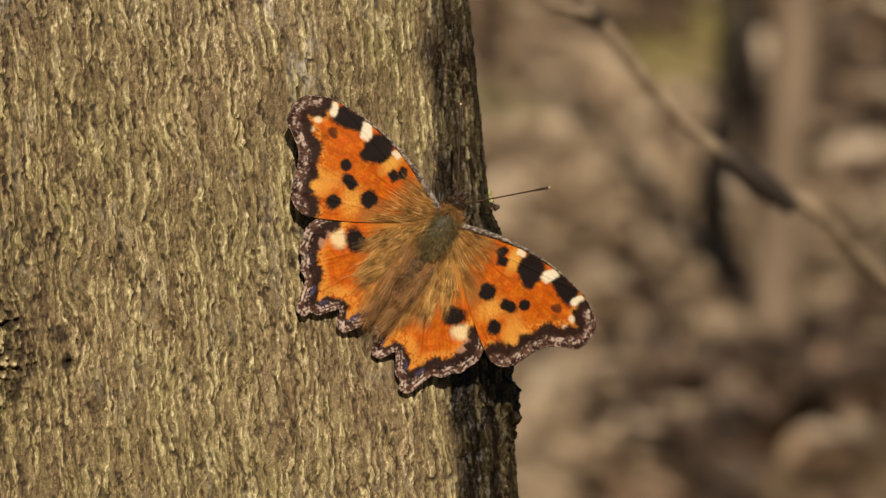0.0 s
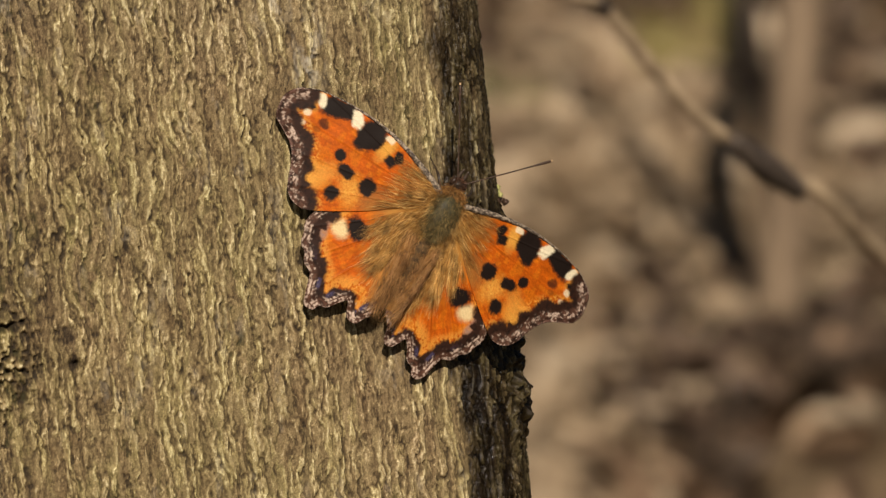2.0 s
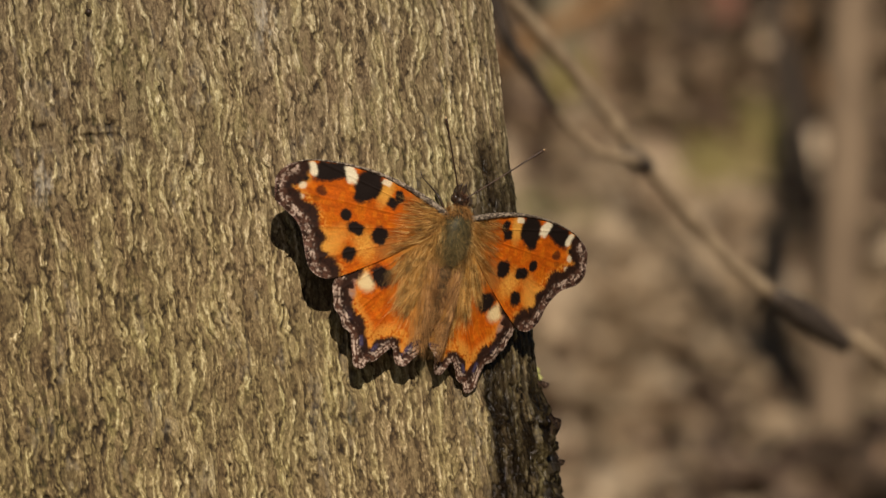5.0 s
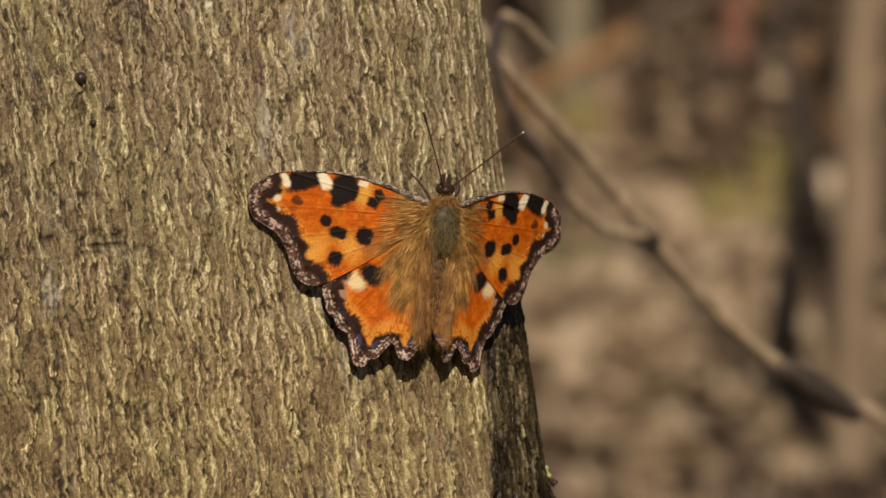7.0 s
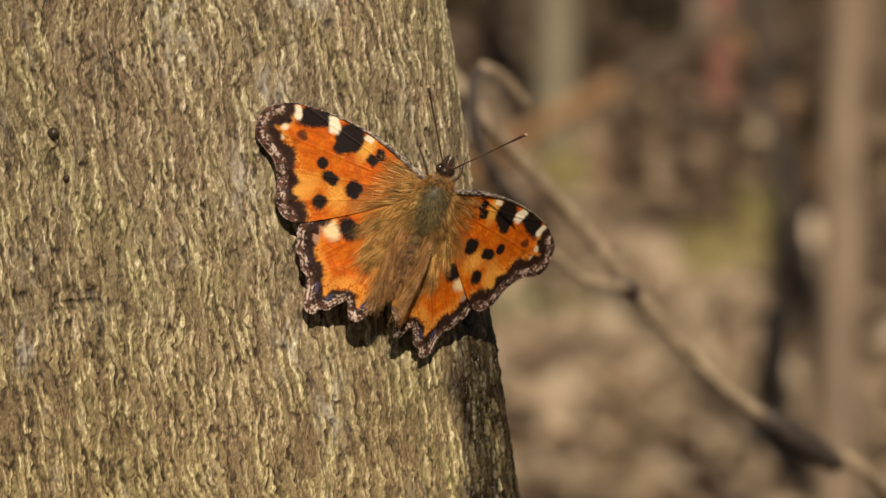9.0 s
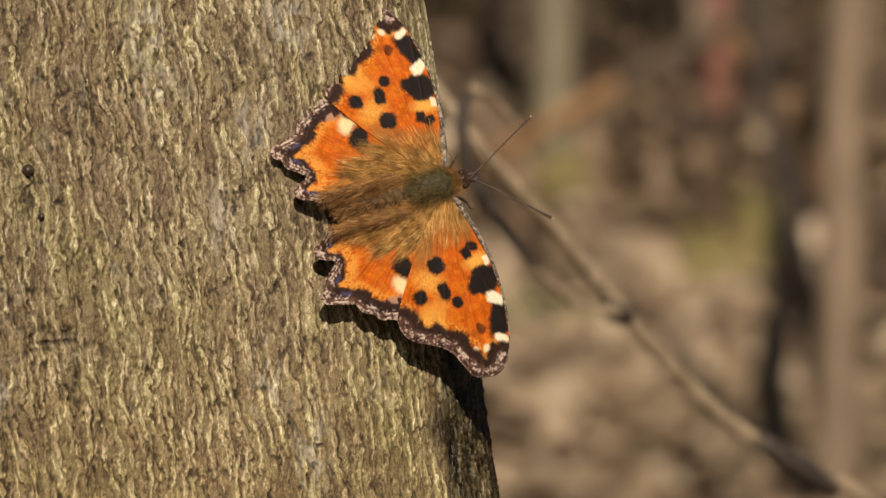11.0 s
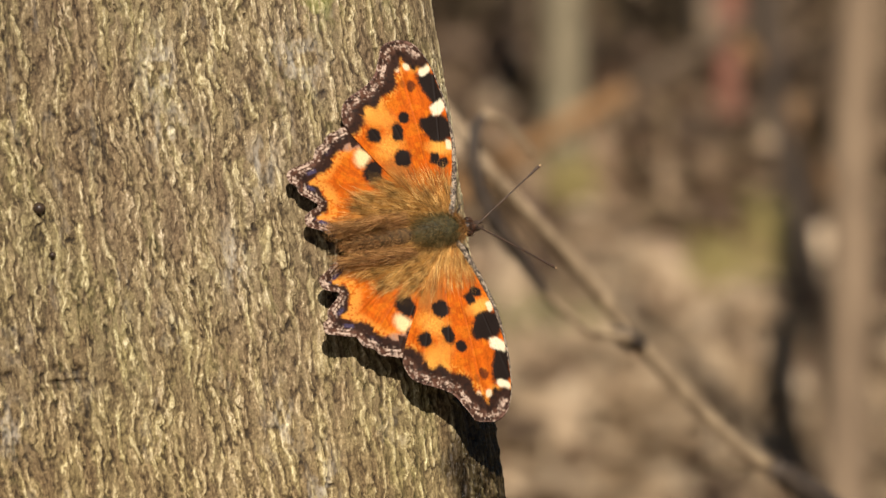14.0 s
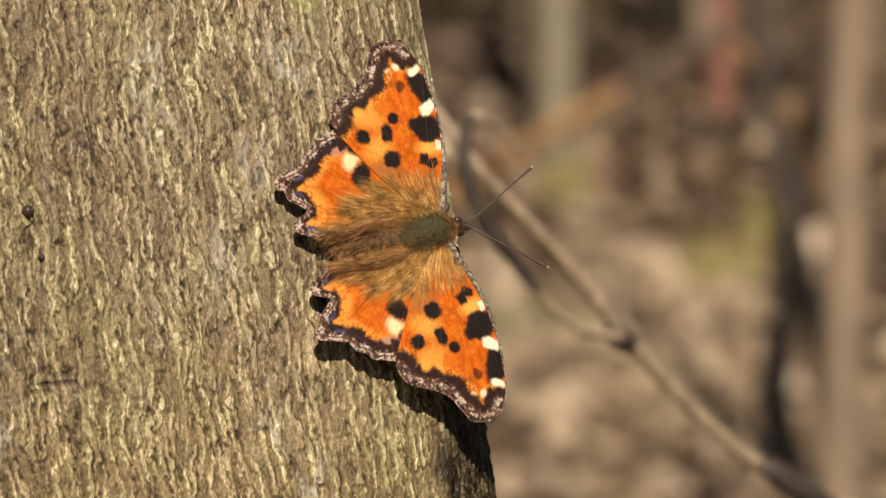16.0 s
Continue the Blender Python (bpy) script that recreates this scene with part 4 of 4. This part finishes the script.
def build_branch():
    br = tagged(new("branch"), "thin grey-brown bare branch with dark nodes and a side twig", "branch")
    main = [(-0.0475, 0.612, 1.2847), (-0.0264, 0.608, 1.2548), (-0.0144, 0.606, 1.2379), (-0.0034, 0.562, 1.2292), (0.0039, 0.569, 1.2188), (0.0113, 0.576, 1.2099), (0.0188, 0.583, 1.2002), (0.0263, 0.590, 1.1902), (0.0339, 0.597, 1.1791), (0.0416, 0.604, 1.1684), (0.0494, 0.611, 1.1584), (0.0573, 0.618, 1.1488), (0.0653, 0.625, 1.1397), (0.0733, 0.632, 1.1326), (0.0815, 0.640, 1.1261), (0.0931, 0.650, 1.1158), (0.1149, 0.670, 1.0992),
            (0.22, 0.82, 0.96), (0.29, 0.90, 0.66), (0.33, 0.94, 0.30), (0.34, 0.96, -0.05)]
    v, f = tube(curve_points(main, 220), [0.0019, 0.0021, 0.0024, 0.0028, 0.0031, 0.0034, 0.0038, 0.0042], 12, 0.16, 2)
    mesh_object("stem", v, f, TWIG, br)
    twig = [(0.0360, 0.589, 1.1757), (0.0314, 0.584, 1.1775), (0.0245, 0.577, 1.1801), (0.0163, 0.569, 1.1884), (0.0126, 0.565, 1.1936), (0.0067, 0.560, 1.2030), (0.0008, 0.554, 1.2122), (-0.0037, 0.551, 1.2226), (-0.0051, 0.550, 1.2317), (-0.0044, 0.552, 1.2381), (-0.0025, 0.555, 1.2411)]
    v, f = tube(curve_points(twig, 50), [0.0013, 0.0011, 0.0012, 0.0013, 0.0012], 10, 0.16, 3)
    mesh_object("side_twig", v, f, TWIG, br)
    v, f = tube(curve_points(twig[3:], 40), [0.0008, 0.0017, 0.0021, 0.0020, 0.0013], 10, 0.2, 3)
    mesh_object("dark_bark", v, f, TWIG_DARK, br, "dark old bark on the side twig")
    spur = [(-0.0024, 0.555, 1.2418), (0.0012, 0.559, 1.2401), (0.0049, 0.563, 1.2363), (0.0100, 0.568, 1.2298)]
    v, f = tube(curve_points(spur, 16), [0.0014, 0.0013, 0.0009], 9, 0.16, 4)
    mesh_object("spur", v, f, TWIG, br)
    for a, b, r in (((0.0323, 0.591, 1.1774), (0.0392, 0.598, 1.1723), 0.0031), ((0.0761, 0.631, 1.1315), (0.0970, 0.650, 1.1135), 0.0044)):
        m = [(p + q) / 2 for p, q in zip(a, b)]
        v, f = tube(curve_points([a, (m[0], m[1] - 0.0002, m[2]), b], 14), [r * 0.62, r, r * 0.66], 12, 0.15, 5)
        mesh_object("node", v, f, TWIG_DARK, br, "dark swollen node")
    return br


def build_fallen_branch():
    br = tagged(new("fallen_branch"), "orange-brown dead branch leaning over the litter", "branch")
    path = [(-0.34, 7.9, float(ground_height(-0.34, 7.9))), (-0.15, 8.0, 0.10), (-0.009, 8.0, 0.186), (0.158, 8.0, 0.281)]
    v, f = tube(curve_points(path, 40), [0.017, 0.016, 0.0155], 10, 0.15, 6)
    mesh_object("stem", v, f, STEM_TAN, br)
    # the same branch goes on in dark brown, its shade put into the colour
    v, f = tube(curve_points([(0.152, 8.0, 0.2776), (0.32, 8.05, 0.36), (0.50, 8.1, 0.47), (0.62, 8.1, 0.56)], 30), [0.0165, 0.014, 0.009], 10, 0.15, 16)
    mesh_object("shaded_stem", v, f, STEM_BROWN, br, "upper stem of the dead branch, coloured dark brown for shade")
    v, f = tube(curve_points([(0.32, 8.05, 0.36), (0.40, 8.0, 0.26), (0.47, 8.0, 0.10), (0.50, 8.0, -0.02)], 16), [0.009, 0.007, 0.005], 9, 0.15, 7)
    mesh_object("prop_twig", v, f, STEM_TAN, br)
    return br


def build_moss(x, y, rx, ry, rz, seed, label):
    bm = ellipsoid((0, 0, 0), (rx, ry, rz), 0.0, 0.5, 28, 16)
    me = bpy.data.meshes.new("moss_cushion")
    bm.to_mesh(me)
    bm.free()
    me.materials.append(MOSS)
    me.polygons.foreach_set("use_smooth", [True] * len(me.polygons))
    ob = new("moss_cushion", me)
    ob.location = (x, y, float(ground_height(x, y)))
    return tagged(ob, label, "moss")


def build_grass(x, y, radius, count, seed):
    rnd = np.random.RandomState(seed)
    roots, ways, lengths = [], [], []
    for _ in range(count):
        a, r = rnd.uniform(0, 6.28), radius * math.sqrt(rnd.rand())
        px, py = x + r * math.cos(a), y + r * math.sin(a)
        roots.append((px, py, float(ground_height(px, py))))
        ways.append((rnd.normal(0, 0.5), rnd.normal(0, 0.5), 1))
        lengths.append(rnd.uniform(0.04, 0.13))
    v, f = strands(roots, ways, lengths, 0.004, (0.2, 0.1, -0.3), seed)
    return tagged(mesh_object("grass_tuft", v, f, GRASS), "fresh green grass blades on the forest floor", "grass", kind="stuff")


def build_brush(count):
    """Dead stalks and thin twigs that stand behind the litter."""
    rnd = np.random.RandomState(17)
    roots, ways, lengths = [], [], []
    for _ in range(count):
        x, y = rnd.uniform(-1.5, 2.4), rnd.uniform(8.6, 13.5)
        if rnd.rand() > (y - 8.0) / 3.5:
            continue
        roots.append((x, y, float(ground_height(x, y)) - 0.02))
        ways.append((rnd.normal(0, 0.22), rnd.normal(0, 0.22), 1))
        lengths.append(rnd.uniform(0.15, 0.75))
    v, f = strands(roots, ways, lengths, 0.0035, (0.12, 0.0, -0.05), 18)
    return tagged(mesh_object("dry_stalks", v, f, STALK), "thin dry brown stalks standing in the undergrowth", "undergrowth", kind="stuff")


build_ground()
build_brush(2600)
build_leaves(12000)
# dark leaf bands stand in for stem shadows lying across the litter
build_leaves(120, 14, (0.14, 6.0, 0.29, 5.15, 0.025), LEAF_SHADE, "dark brown fallen leaves coloured as a shadow band")
build_leaves(180, 15, (0.25, 6.65, 0.36, 5.8, 0.022), LEAF_SHADE, "dark brown fallen leaves coloured as a shadow band")
build_leaves(140, 16, (0.32, 6.2, 0.035, 0.10), LEAF_PALE, "pale tan fallen leaves over darker litter")
build_leaves(330, 8, (0.09, 5.5, 0.06, 0.28), LEAF_PALE, "pale tan fallen leaves over darker litter")
# sunlit litter on the right is put into paler leaf colour
build_leaves(600, 19, (0.30, 7.3, 0.17, 0.28), LEAF_PALE, "pale tan fallen leaves over darker litter")
# dark leaves here stand in for shade on the near litter
build_leaves(260, 10, (0.42, 6.1, 0.13, 0.24), LEAF_SHADE, "dark brown fallen leaves in shade tones")
# far litter is coloured darker for the shade among the trees
build_leaves(5200, 12, (0.22, 10.7, 0.45, 0.75), LEAF_SHADE, "dark brown fallen leaves in shade tones")
build_leaves(420, 18, (0.20, 6.8, 0.16, 0.2), LEAF_PALE, "pale tan fallen leaves over darker litter")
build_leaves(220, 20, (0.62, 7.9, 0.08, 0.3), LEAF_SHADE, "dark brown fallen leaves in shade tones")
build_leaves(330, 17, (0.12, 7.35, 0.12, 0.25), LEAF_PALE, "pale tan fallen leaves over darker litter")
build_branch()
build_fallen_branch()
build_stem("sapling", 0.387, 6.2, 2.9, 0.025, STEM_PINK, "slender pinkish-brown bare sapling stem", (0.03, 0.02), 11, 3, 0.17)
build_stem("sapling", 0.057, 8.7, 3.2, 0.031, STEM_PALE, "pale greenish-grey bare sapling stem", (0.02, 0.0), 12)
build_stem("sapling", 0.350, 9.2, 2.4, 0.019, STEM_RED, "reddish bare shrub stem", (0.0, 0.02), 13)
build_stem("sapling", 0.340, 9.7, 2.7, 0.040, STEM_SAND, "sandy brown bare sapling stem", (0.0, 0.02), 21)
build_stem("sapling", 0.266, 10.0, 2.8, 0.016, STEM_BROWN, "dark brown bare sapling stem", (0.03, 0.0), 22)
build_stem("sapling", -0.010, 10.2, 3.0, 0.034, STEM_BROWN, "dark brown bare young tree stem", (0.02, 0.0), 23)
build_stem("sapling", 0.480, 10.1, 2.8, 0.026, STEM_BROWN, "dark brown bare young tree stem", (-0.03, 0.0), 24)
build_stem("sapling", 0.418, 6.4, 2.6, 0.013, TWIG_DARK, "thin dark brown bare leaning sapling stem", (-0.42, 0.0), 14)
build_moss(0.07, 8.6, 0.06, 0.22, 0.035, 1, "dark green moss cushion on the forest floor")
build_moss(0.38, 8.5, 0.05, 0.2, 0.05, 2, "yellow-green moss cushion on the forest floor")
build_moss(0.31, 8.15, 0.11, 0.24, 0.035, 3, "yellow-green moss cushion on the forest floor")
build_grass(-0.01, 7.3, 0.10, 170, 5)


# ---- what moves ----
def hinged(side, rise, sweep):
    """A wing on its hinge: degrees by which it is raised and swept forward."""
    return Matrix.Translation((side * 0.0012, 0, 0.0006)) @ Matrix.Rotation(radians(-side * rise), 4, "Y") @ Matrix.Rotation(radians(side * sweep), 4, "Z")


def aimed(base, way):
    """An antenna from its base along a direction."""
    return Matrix.Translation(base) @ Vector(way).to_track_quat("Y", "Z").to_matrix().to_4x4()


def motions():
    walk(BUG, [
        (0.0, pose(0.00010, 0.00593, 1.22368, 81.39, 36.14, 13.65)),
        (0.5, pose(-0.00045, 0.00583, 1.22451, 81.91, 35.10, 14.25)),
        (1.0, pose(-0.00098, 0.00588, 1.22504, 80.18, 34.52, 13.52)),
        (1.5, pose(-0.00123, 0.00582, 1.22577, 79.27, 34.15, 13.86)),
        (2.0, pose(-0.00120, 0.00540, 1.22615, 79.52, 33.81, 16.14)),
        (2.5, pose(-0.00120, 0.00520, 1.22609, 78.89, 34.41, 16.53)),
        (3.0, pose(-0.00144, 0.00550, 1.22621, 79.19, 34.30, 20.39)),
        (3.5, pose(-0.00144, 0.00644, 1.23008, 83.06, 28.77, 15.86)),
        (4.0, pose(-0.00548, 0.00731, 1.24477, 88.87, 15.78, 26.95)),
        (4.5, pose(-0.00684, 0.00838, 1.25347, 87.30, 18.40, 26.06)),
        (4.7, pose(-0.00686, 0.00835, 1.25390, 86.97, 17.90, 29.56)),
        (6.8, pose(-0.01013, 0.00975, 1.27536, 87.65, 7.01, 24.52)),
        (7.0, pose(-0.01008, 0.00944, 1.27542, 87.51, 8.66, 23.28)),
        (7.5, pose(-0.01031, 0.00939, 1.27538, 87.12, 8.94, 22.62)),
        (8.0, pose(-0.00929, 0.01018, 1.27638, 87.58, 16.17, 19.17)),
        (8.5, pose(-0.00597, 0.01117, 1.27932, 87.59, 27.27, 15.27)),
        (9.0, pose(-0.00682, 0.01149, 1.28823, 90.26, 25.92, 16.15)),
        (9.2, pose(-0.00590, 0.01135, 1.29097, 92.24, 29.41, 15.32)),
        (11.3, pose(-0.00303, 0.02884, 1.29352, 13.99, 71.29, -49.21)),
        (11.5, pose(-0.00355, 0.02876, 1.29327, 10.58, 72.08, -51.06)),
        (12.0, pose(-0.00398, 0.02900, 1.29240, 7.24, 70.30, -55.48)),
        (12.5, pose(-0.00421, 0.02906, 1.29217, 8.51, 70.90, -54.36)),
        (13.0, pose(-0.00440, 0.02947, 1.29216, 6.44, 72.04, -55.29)),
        (13.5, pose(-0.00451, 0.02965, 1.29215, 8.00, 72.60, -53.57)),
        (14.0, pose(-0.00443, 0.02946, 1.29210, 8.05, 72.39, -53.65)),
        (14.5, pose(-0.00433, 0.02942, 1.29211, 8.31, 71.55, -53.61)),
        (15.0, pose(-0.00452, 0.02945, 1.29217, 9.60, 72.12, -52.90)),
        (15.5, pose(-0.00436, 0.02955, 1.29222, 10.53, 72.10, -51.87)),
        (16.0, pose(-0.00422, 0.02946, 1.29193, 14.17, 72.25, -48.26)),
    ])
    walk(WINGS["left"][0], [
        (0.0, hinged(-1, -5.0, 3.3)),
        (0.5, hinged(-1, -5.2, 2.7)),
        (1.0, hinged(-1, -6.9, 2.4)),
        (1.5, hinged(-1, -10.2, 2.3)),
        (2.0, hinged(-1, -12.7, 2.4)),
        (2.5, hinged(-1, -14.2, 2.6)),
        (3.0, hinged(-1, -12.8, 2.8)),
        (3.5, hinged(-1, -6.0, 1.5)),
        (4.0, hinged(-1, -4.0, 1.4)),
        (4.5, hinged(-1, -9.4, 1.5)),
        (4.7, hinged(-1, -8.8, 0.5)),
        (6.8, hinged(-1, -23.3, 0.9)),
        (7.0, hinged(-1, -24.4, -0.9)),
        (7.5, hinged(-1, -24.4, -0.9)),
        (8.0, hinged(-1, -21.3, -0.5)),
        (8.5, hinged(-1, -23.4, -0.2)),
        (9.0, hinged(-1, -27.8, -0.3)),
        (9.2, hinged(-1, -29.2, 0.3)),
        (11.3, hinged(-1, -7.4, -2.1)),
        (11.5, hinged(-1, -5.7, -2.6)),
        (12.0, hinged(-1, -4.2, -1.9)),
        (12.5, hinged(-1, -3.7, -1.5)),
        (13.0, hinged(-1, -3.3, -1.6)),
        (13.5, hinged(-1, -3.9, -1.4)),
        (14.0, hinged(-1, -4.2, -1.5)),
        (14.5, hinged(-1, -4.0, -0.9)),
        (15.0, hinged(-1, -3.2, -1.1)),
        (15.5, hinged(-1, -2.4, -1.4)),
        (16.0, hinged(-1, -3.3, -0.2)),
    ])
    walk(WINGS["right"][0], [
        (0.0, hinged(1, 0.8, -0.1)),
        (0.5, hinged(1, 0.6, 0.7)),
        (1.0, hinged(1, -0.8, 0.1)),
        (1.5, hinged(1, -4.6, 0.8)),
        (2.0, hinged(1, -8.6, -0.7)),
        (2.5, hinged(1, -10.7, -0.1)),
        (3.0, hinged(1, -11.1, -0.4)),
        (3.5, hinged(1, -1.6, -1.1)),
        (4.0, hinged(1, -5.3, -0.7)),
        (4.5, hinged(1, -10.0, -1.2)),
        (4.7, hinged(1, -11.6, -1.4)),
        (6.8, hinged(1, -28.1, -4.1)),
        (7.0, hinged(1, -29.0, -2.6)),
        (7.5, hinged(1, -29.5, -2.6)),
        (8.0, hinged(1, -25.1, -3.2)),
        (8.5, hinged(1, -25.6, -4.4)),
        (9.0, hinged(1, -29.6, -4.4)),
        (9.2, hinged(1, -29.7, -4.7)),
        (11.3, hinged(1, 2.7, -0.6)),
        (11.5, hinged(1, 3.8, -0.4)),
        (12.0, hinged(1, 6.6, 0.4)),
        (12.5, hinged(1, 6.6, 0.7)),
        (13.0, hinged(1, 6.1, 0.8)),
        (13.5, hinged(1, 4.7, 1.2)),
        (14.0, hinged(1, 4.3, 1.5)),
        (14.5, hinged(1, 5.0, 1.3)),
        (15.0, hinged(1, 5.3, 1.5)),
        (15.5, hinged(1, 5.6, 1.1)),
        (16.0, hinged(1, 3.6, 1.7)),
    ])
    walk(WINGS["left"][1], [
        (0.0, hinged(-1, -5.0, -1.5)),
        (0.5, hinged(-1, -5.2, -1.7)),
        (1.0, hinged(-1, -6.9, -1.8)),
        (1.5, hinged(-1, -10.2, -2.0)),
        (2.0, hinged(-1, -12.7, -2.0)),
        (2.5, hinged(-1, -14.2, -2.0)),
        (3.0, hinged(-1, -12.8, -2.0)),
        (3.5, hinged(-1, -6.0, -2.2)),
        (4.0, hinged(-1, -4.0, -2.3)),
        (4.5, hinged(-1, -9.4, -2.5)),
        (4.7, hinged(-1, -8.8, -2.5)),
        (6.8, hinged(-1, -23.3, -2.5)),
        (7.0, hinged(-1, -24.4, -2.5)),
        (7.5, hinged(-1, -24.4, -2.5)),
        (8.0, hinged(-1, -21.3, -2.4)),
        (8.5, hinged(-1, -23.4, -2.2)),
        (9.0, hinged(-1, -27.8, -2.1)),
        (9.2, hinged(-1, -29.2, -2.0)),
        (11.3, hinged(-1, -7.4, -0.5)),
        (11.5, hinged(-1, -5.7, -0.5)),
        (12.0, hinged(-1, -4.2, -0.5)),
        (12.5, hinged(-1, -3.7, -0.5)),
        (13.0, hinged(-1, -3.3, -0.5)),
        (13.5, hinged(-1, -3.9, -0.5)),
        (14.0, hinged(-1, -4.2, -0.5)),
        (14.5, hinged(-1, -4.0, -0.5)),
        (15.0, hinged(-1, -3.2, -0.5)),
        (15.5, hinged(-1, -2.4, -0.5)),
        (16.0, hinged(-1, -3.3, -0.5)),
    ])
    walk(WINGS["right"][1], [
        (0.0, hinged(1, 0.8, -4.0)),
        (0.5, hinged(1, 0.6, -3.8)),
        (1.0, hinged(1, -0.8, -3.7)),
        (1.5, hinged(1, -4.6, -3.5)),
        (2.0, hinged(1, -8.6, -3.2)),
        (2.5, hinged(1, -10.7, -2.8)),
        (3.0, hinged(1, -11.1, -2.5)),
        (3.5, hinged(1, -1.6, -2.7)),
        (4.0, hinged(1, -5.3, -2.8)),
        (4.5, hinged(1, -10.0, -3.0)),
        (4.7, hinged(1, -11.6, -2.8)),
        (6.8, hinged(1, -28.1, -0.7)),
        (7.0, hinged(1, -29.0, -0.5)),
        (7.5, hinged(1, -29.5, -0.3)),
        (8.0, hinged(1, -25.1, -0.0)),
        (8.5, hinged(1, -25.6, 0.2)),
        (9.0, hinged(1, -29.6, 0.4)),
        (9.2, hinged(1, -29.7, 0.5)),
        (11.3, hinged(1, 2.7, 2.0)),
        (11.5, hinged(1, 3.8, 2.0)),
        (12.0, hinged(1, 6.6, 2.0)),
        (12.5, hinged(1, 6.6, 2.0)),
        (13.0, hinged(1, 6.1, 2.0)),
        (13.5, hinged(1, 4.7, 2.0)),
        (14.0, hinged(1, 4.3, 2.0)),
        (14.5, hinged(1, 5.0, 2.0)),
        (15.0, hinged(1, 5.3, 2.0)),
        (15.5, hinged(1, 5.6, 2.0)),
        (16.0, hinged(1, 3.6, 2.0)),
    ])
    walk(WINGS["left"][2], [
        (0.0, aimed((-0.0006, 0.0044, 0.0007), (-0.551, 0.834, -0.032))),
        (1.0, aimed((-0.0006, 0.0044, 0.0007), (-0.528, 0.849, -0.012))),
        (2.0, aimed((-0.0006, 0.0044, 0.0007), (-0.512, 0.859, 0.001))),
        (3.5, aimed((-0.0006, 0.0044, 0.0007), (-0.436, 0.899, -0.047))),
        (4.7, aimed((-0.0006, 0.0044, 0.0007), (-0.582, 0.748, 0.318))),
        (7.0, aimed((-0.0006, 0.0044, 0.0007), (-0.486, 0.786, 0.382))),
        (8.5, aimed((-0.0006, 0.0044, 0.0007), (-0.523, 0.798, 0.299))),
        (9.2, aimed((-0.0006, 0.0044, 0.0007), (-0.635, 0.675, 0.375))),
        (11.3, aimed((-0.0006, 0.0044, 0.0007), (0.731, 0.638, 0.243))),
        (12.5, aimed((-0.0006, 0.0044, 0.0007), (0.662, 0.698, 0.274))),
        (13.0, aimed((-0.0006, 0.0044, 0.0007), (0.599, 0.792, 0.114))),
        (14.5, aimed((-0.0006, 0.0044, 0.0007), (0.604, 0.773, 0.193))),
        (16.0, aimed((-0.0006, 0.0044, 0.0007), (0.639, 0.704, 0.310))),
    ])
    walk(WINGS["right"][2], [
        (0.0, aimed((0.0006, 0.0044, 0.0007), (0.472, 0.594, 0.651))),
        (1.5, aimed((0.0006, 0.0044, 0.0007), (0.682, 0.732, 0.000))),
        (2.0, aimed((0.0006, 0.0044, 0.0007), (0.692, 0.721, 0.034))),
        (3.5, aimed((0.0006, 0.0044, 0.0007), (0.520, 0.665, 0.535))),
        (4.7, aimed((0.0006, 0.0044, 0.0007), (0.720, 0.686, 0.107))),
        (7.0, aimed((0.0006, 0.0044, 0.0007), (0.510, 0.669, 0.541))),
        (8.5, aimed((0.0006, 0.0044, 0.0007), (0.499, 0.660, 0.561))),
        (9.0, aimed((0.0006, 0.0044, 0.0007), (0.387, 0.663, 0.641))),
        (9.2, aimed((0.0006, 0.0044, 0.0007), (0.348, 0.741, 0.574))),
        (11.3, aimed((0.0006, 0.0044, 0.0007), (-0.518, 0.856, 0.008))),
        (12.5, aimed((0.0006, 0.0044, 0.0007), (-0.526, 0.847, 0.080))),
        (13.0, aimed((0.0006, 0.0044, 0.0007), (-0.552, 0.823, 0.138))),
        (14.5, aimed((0.0006, 0.0044, 0.0007), (-0.520, 0.840, 0.158))),
        (16.0, aimed((0.0006, 0.0044, 0.0007), (-0.483, 0.864, 0.144))),
    ])


motions()
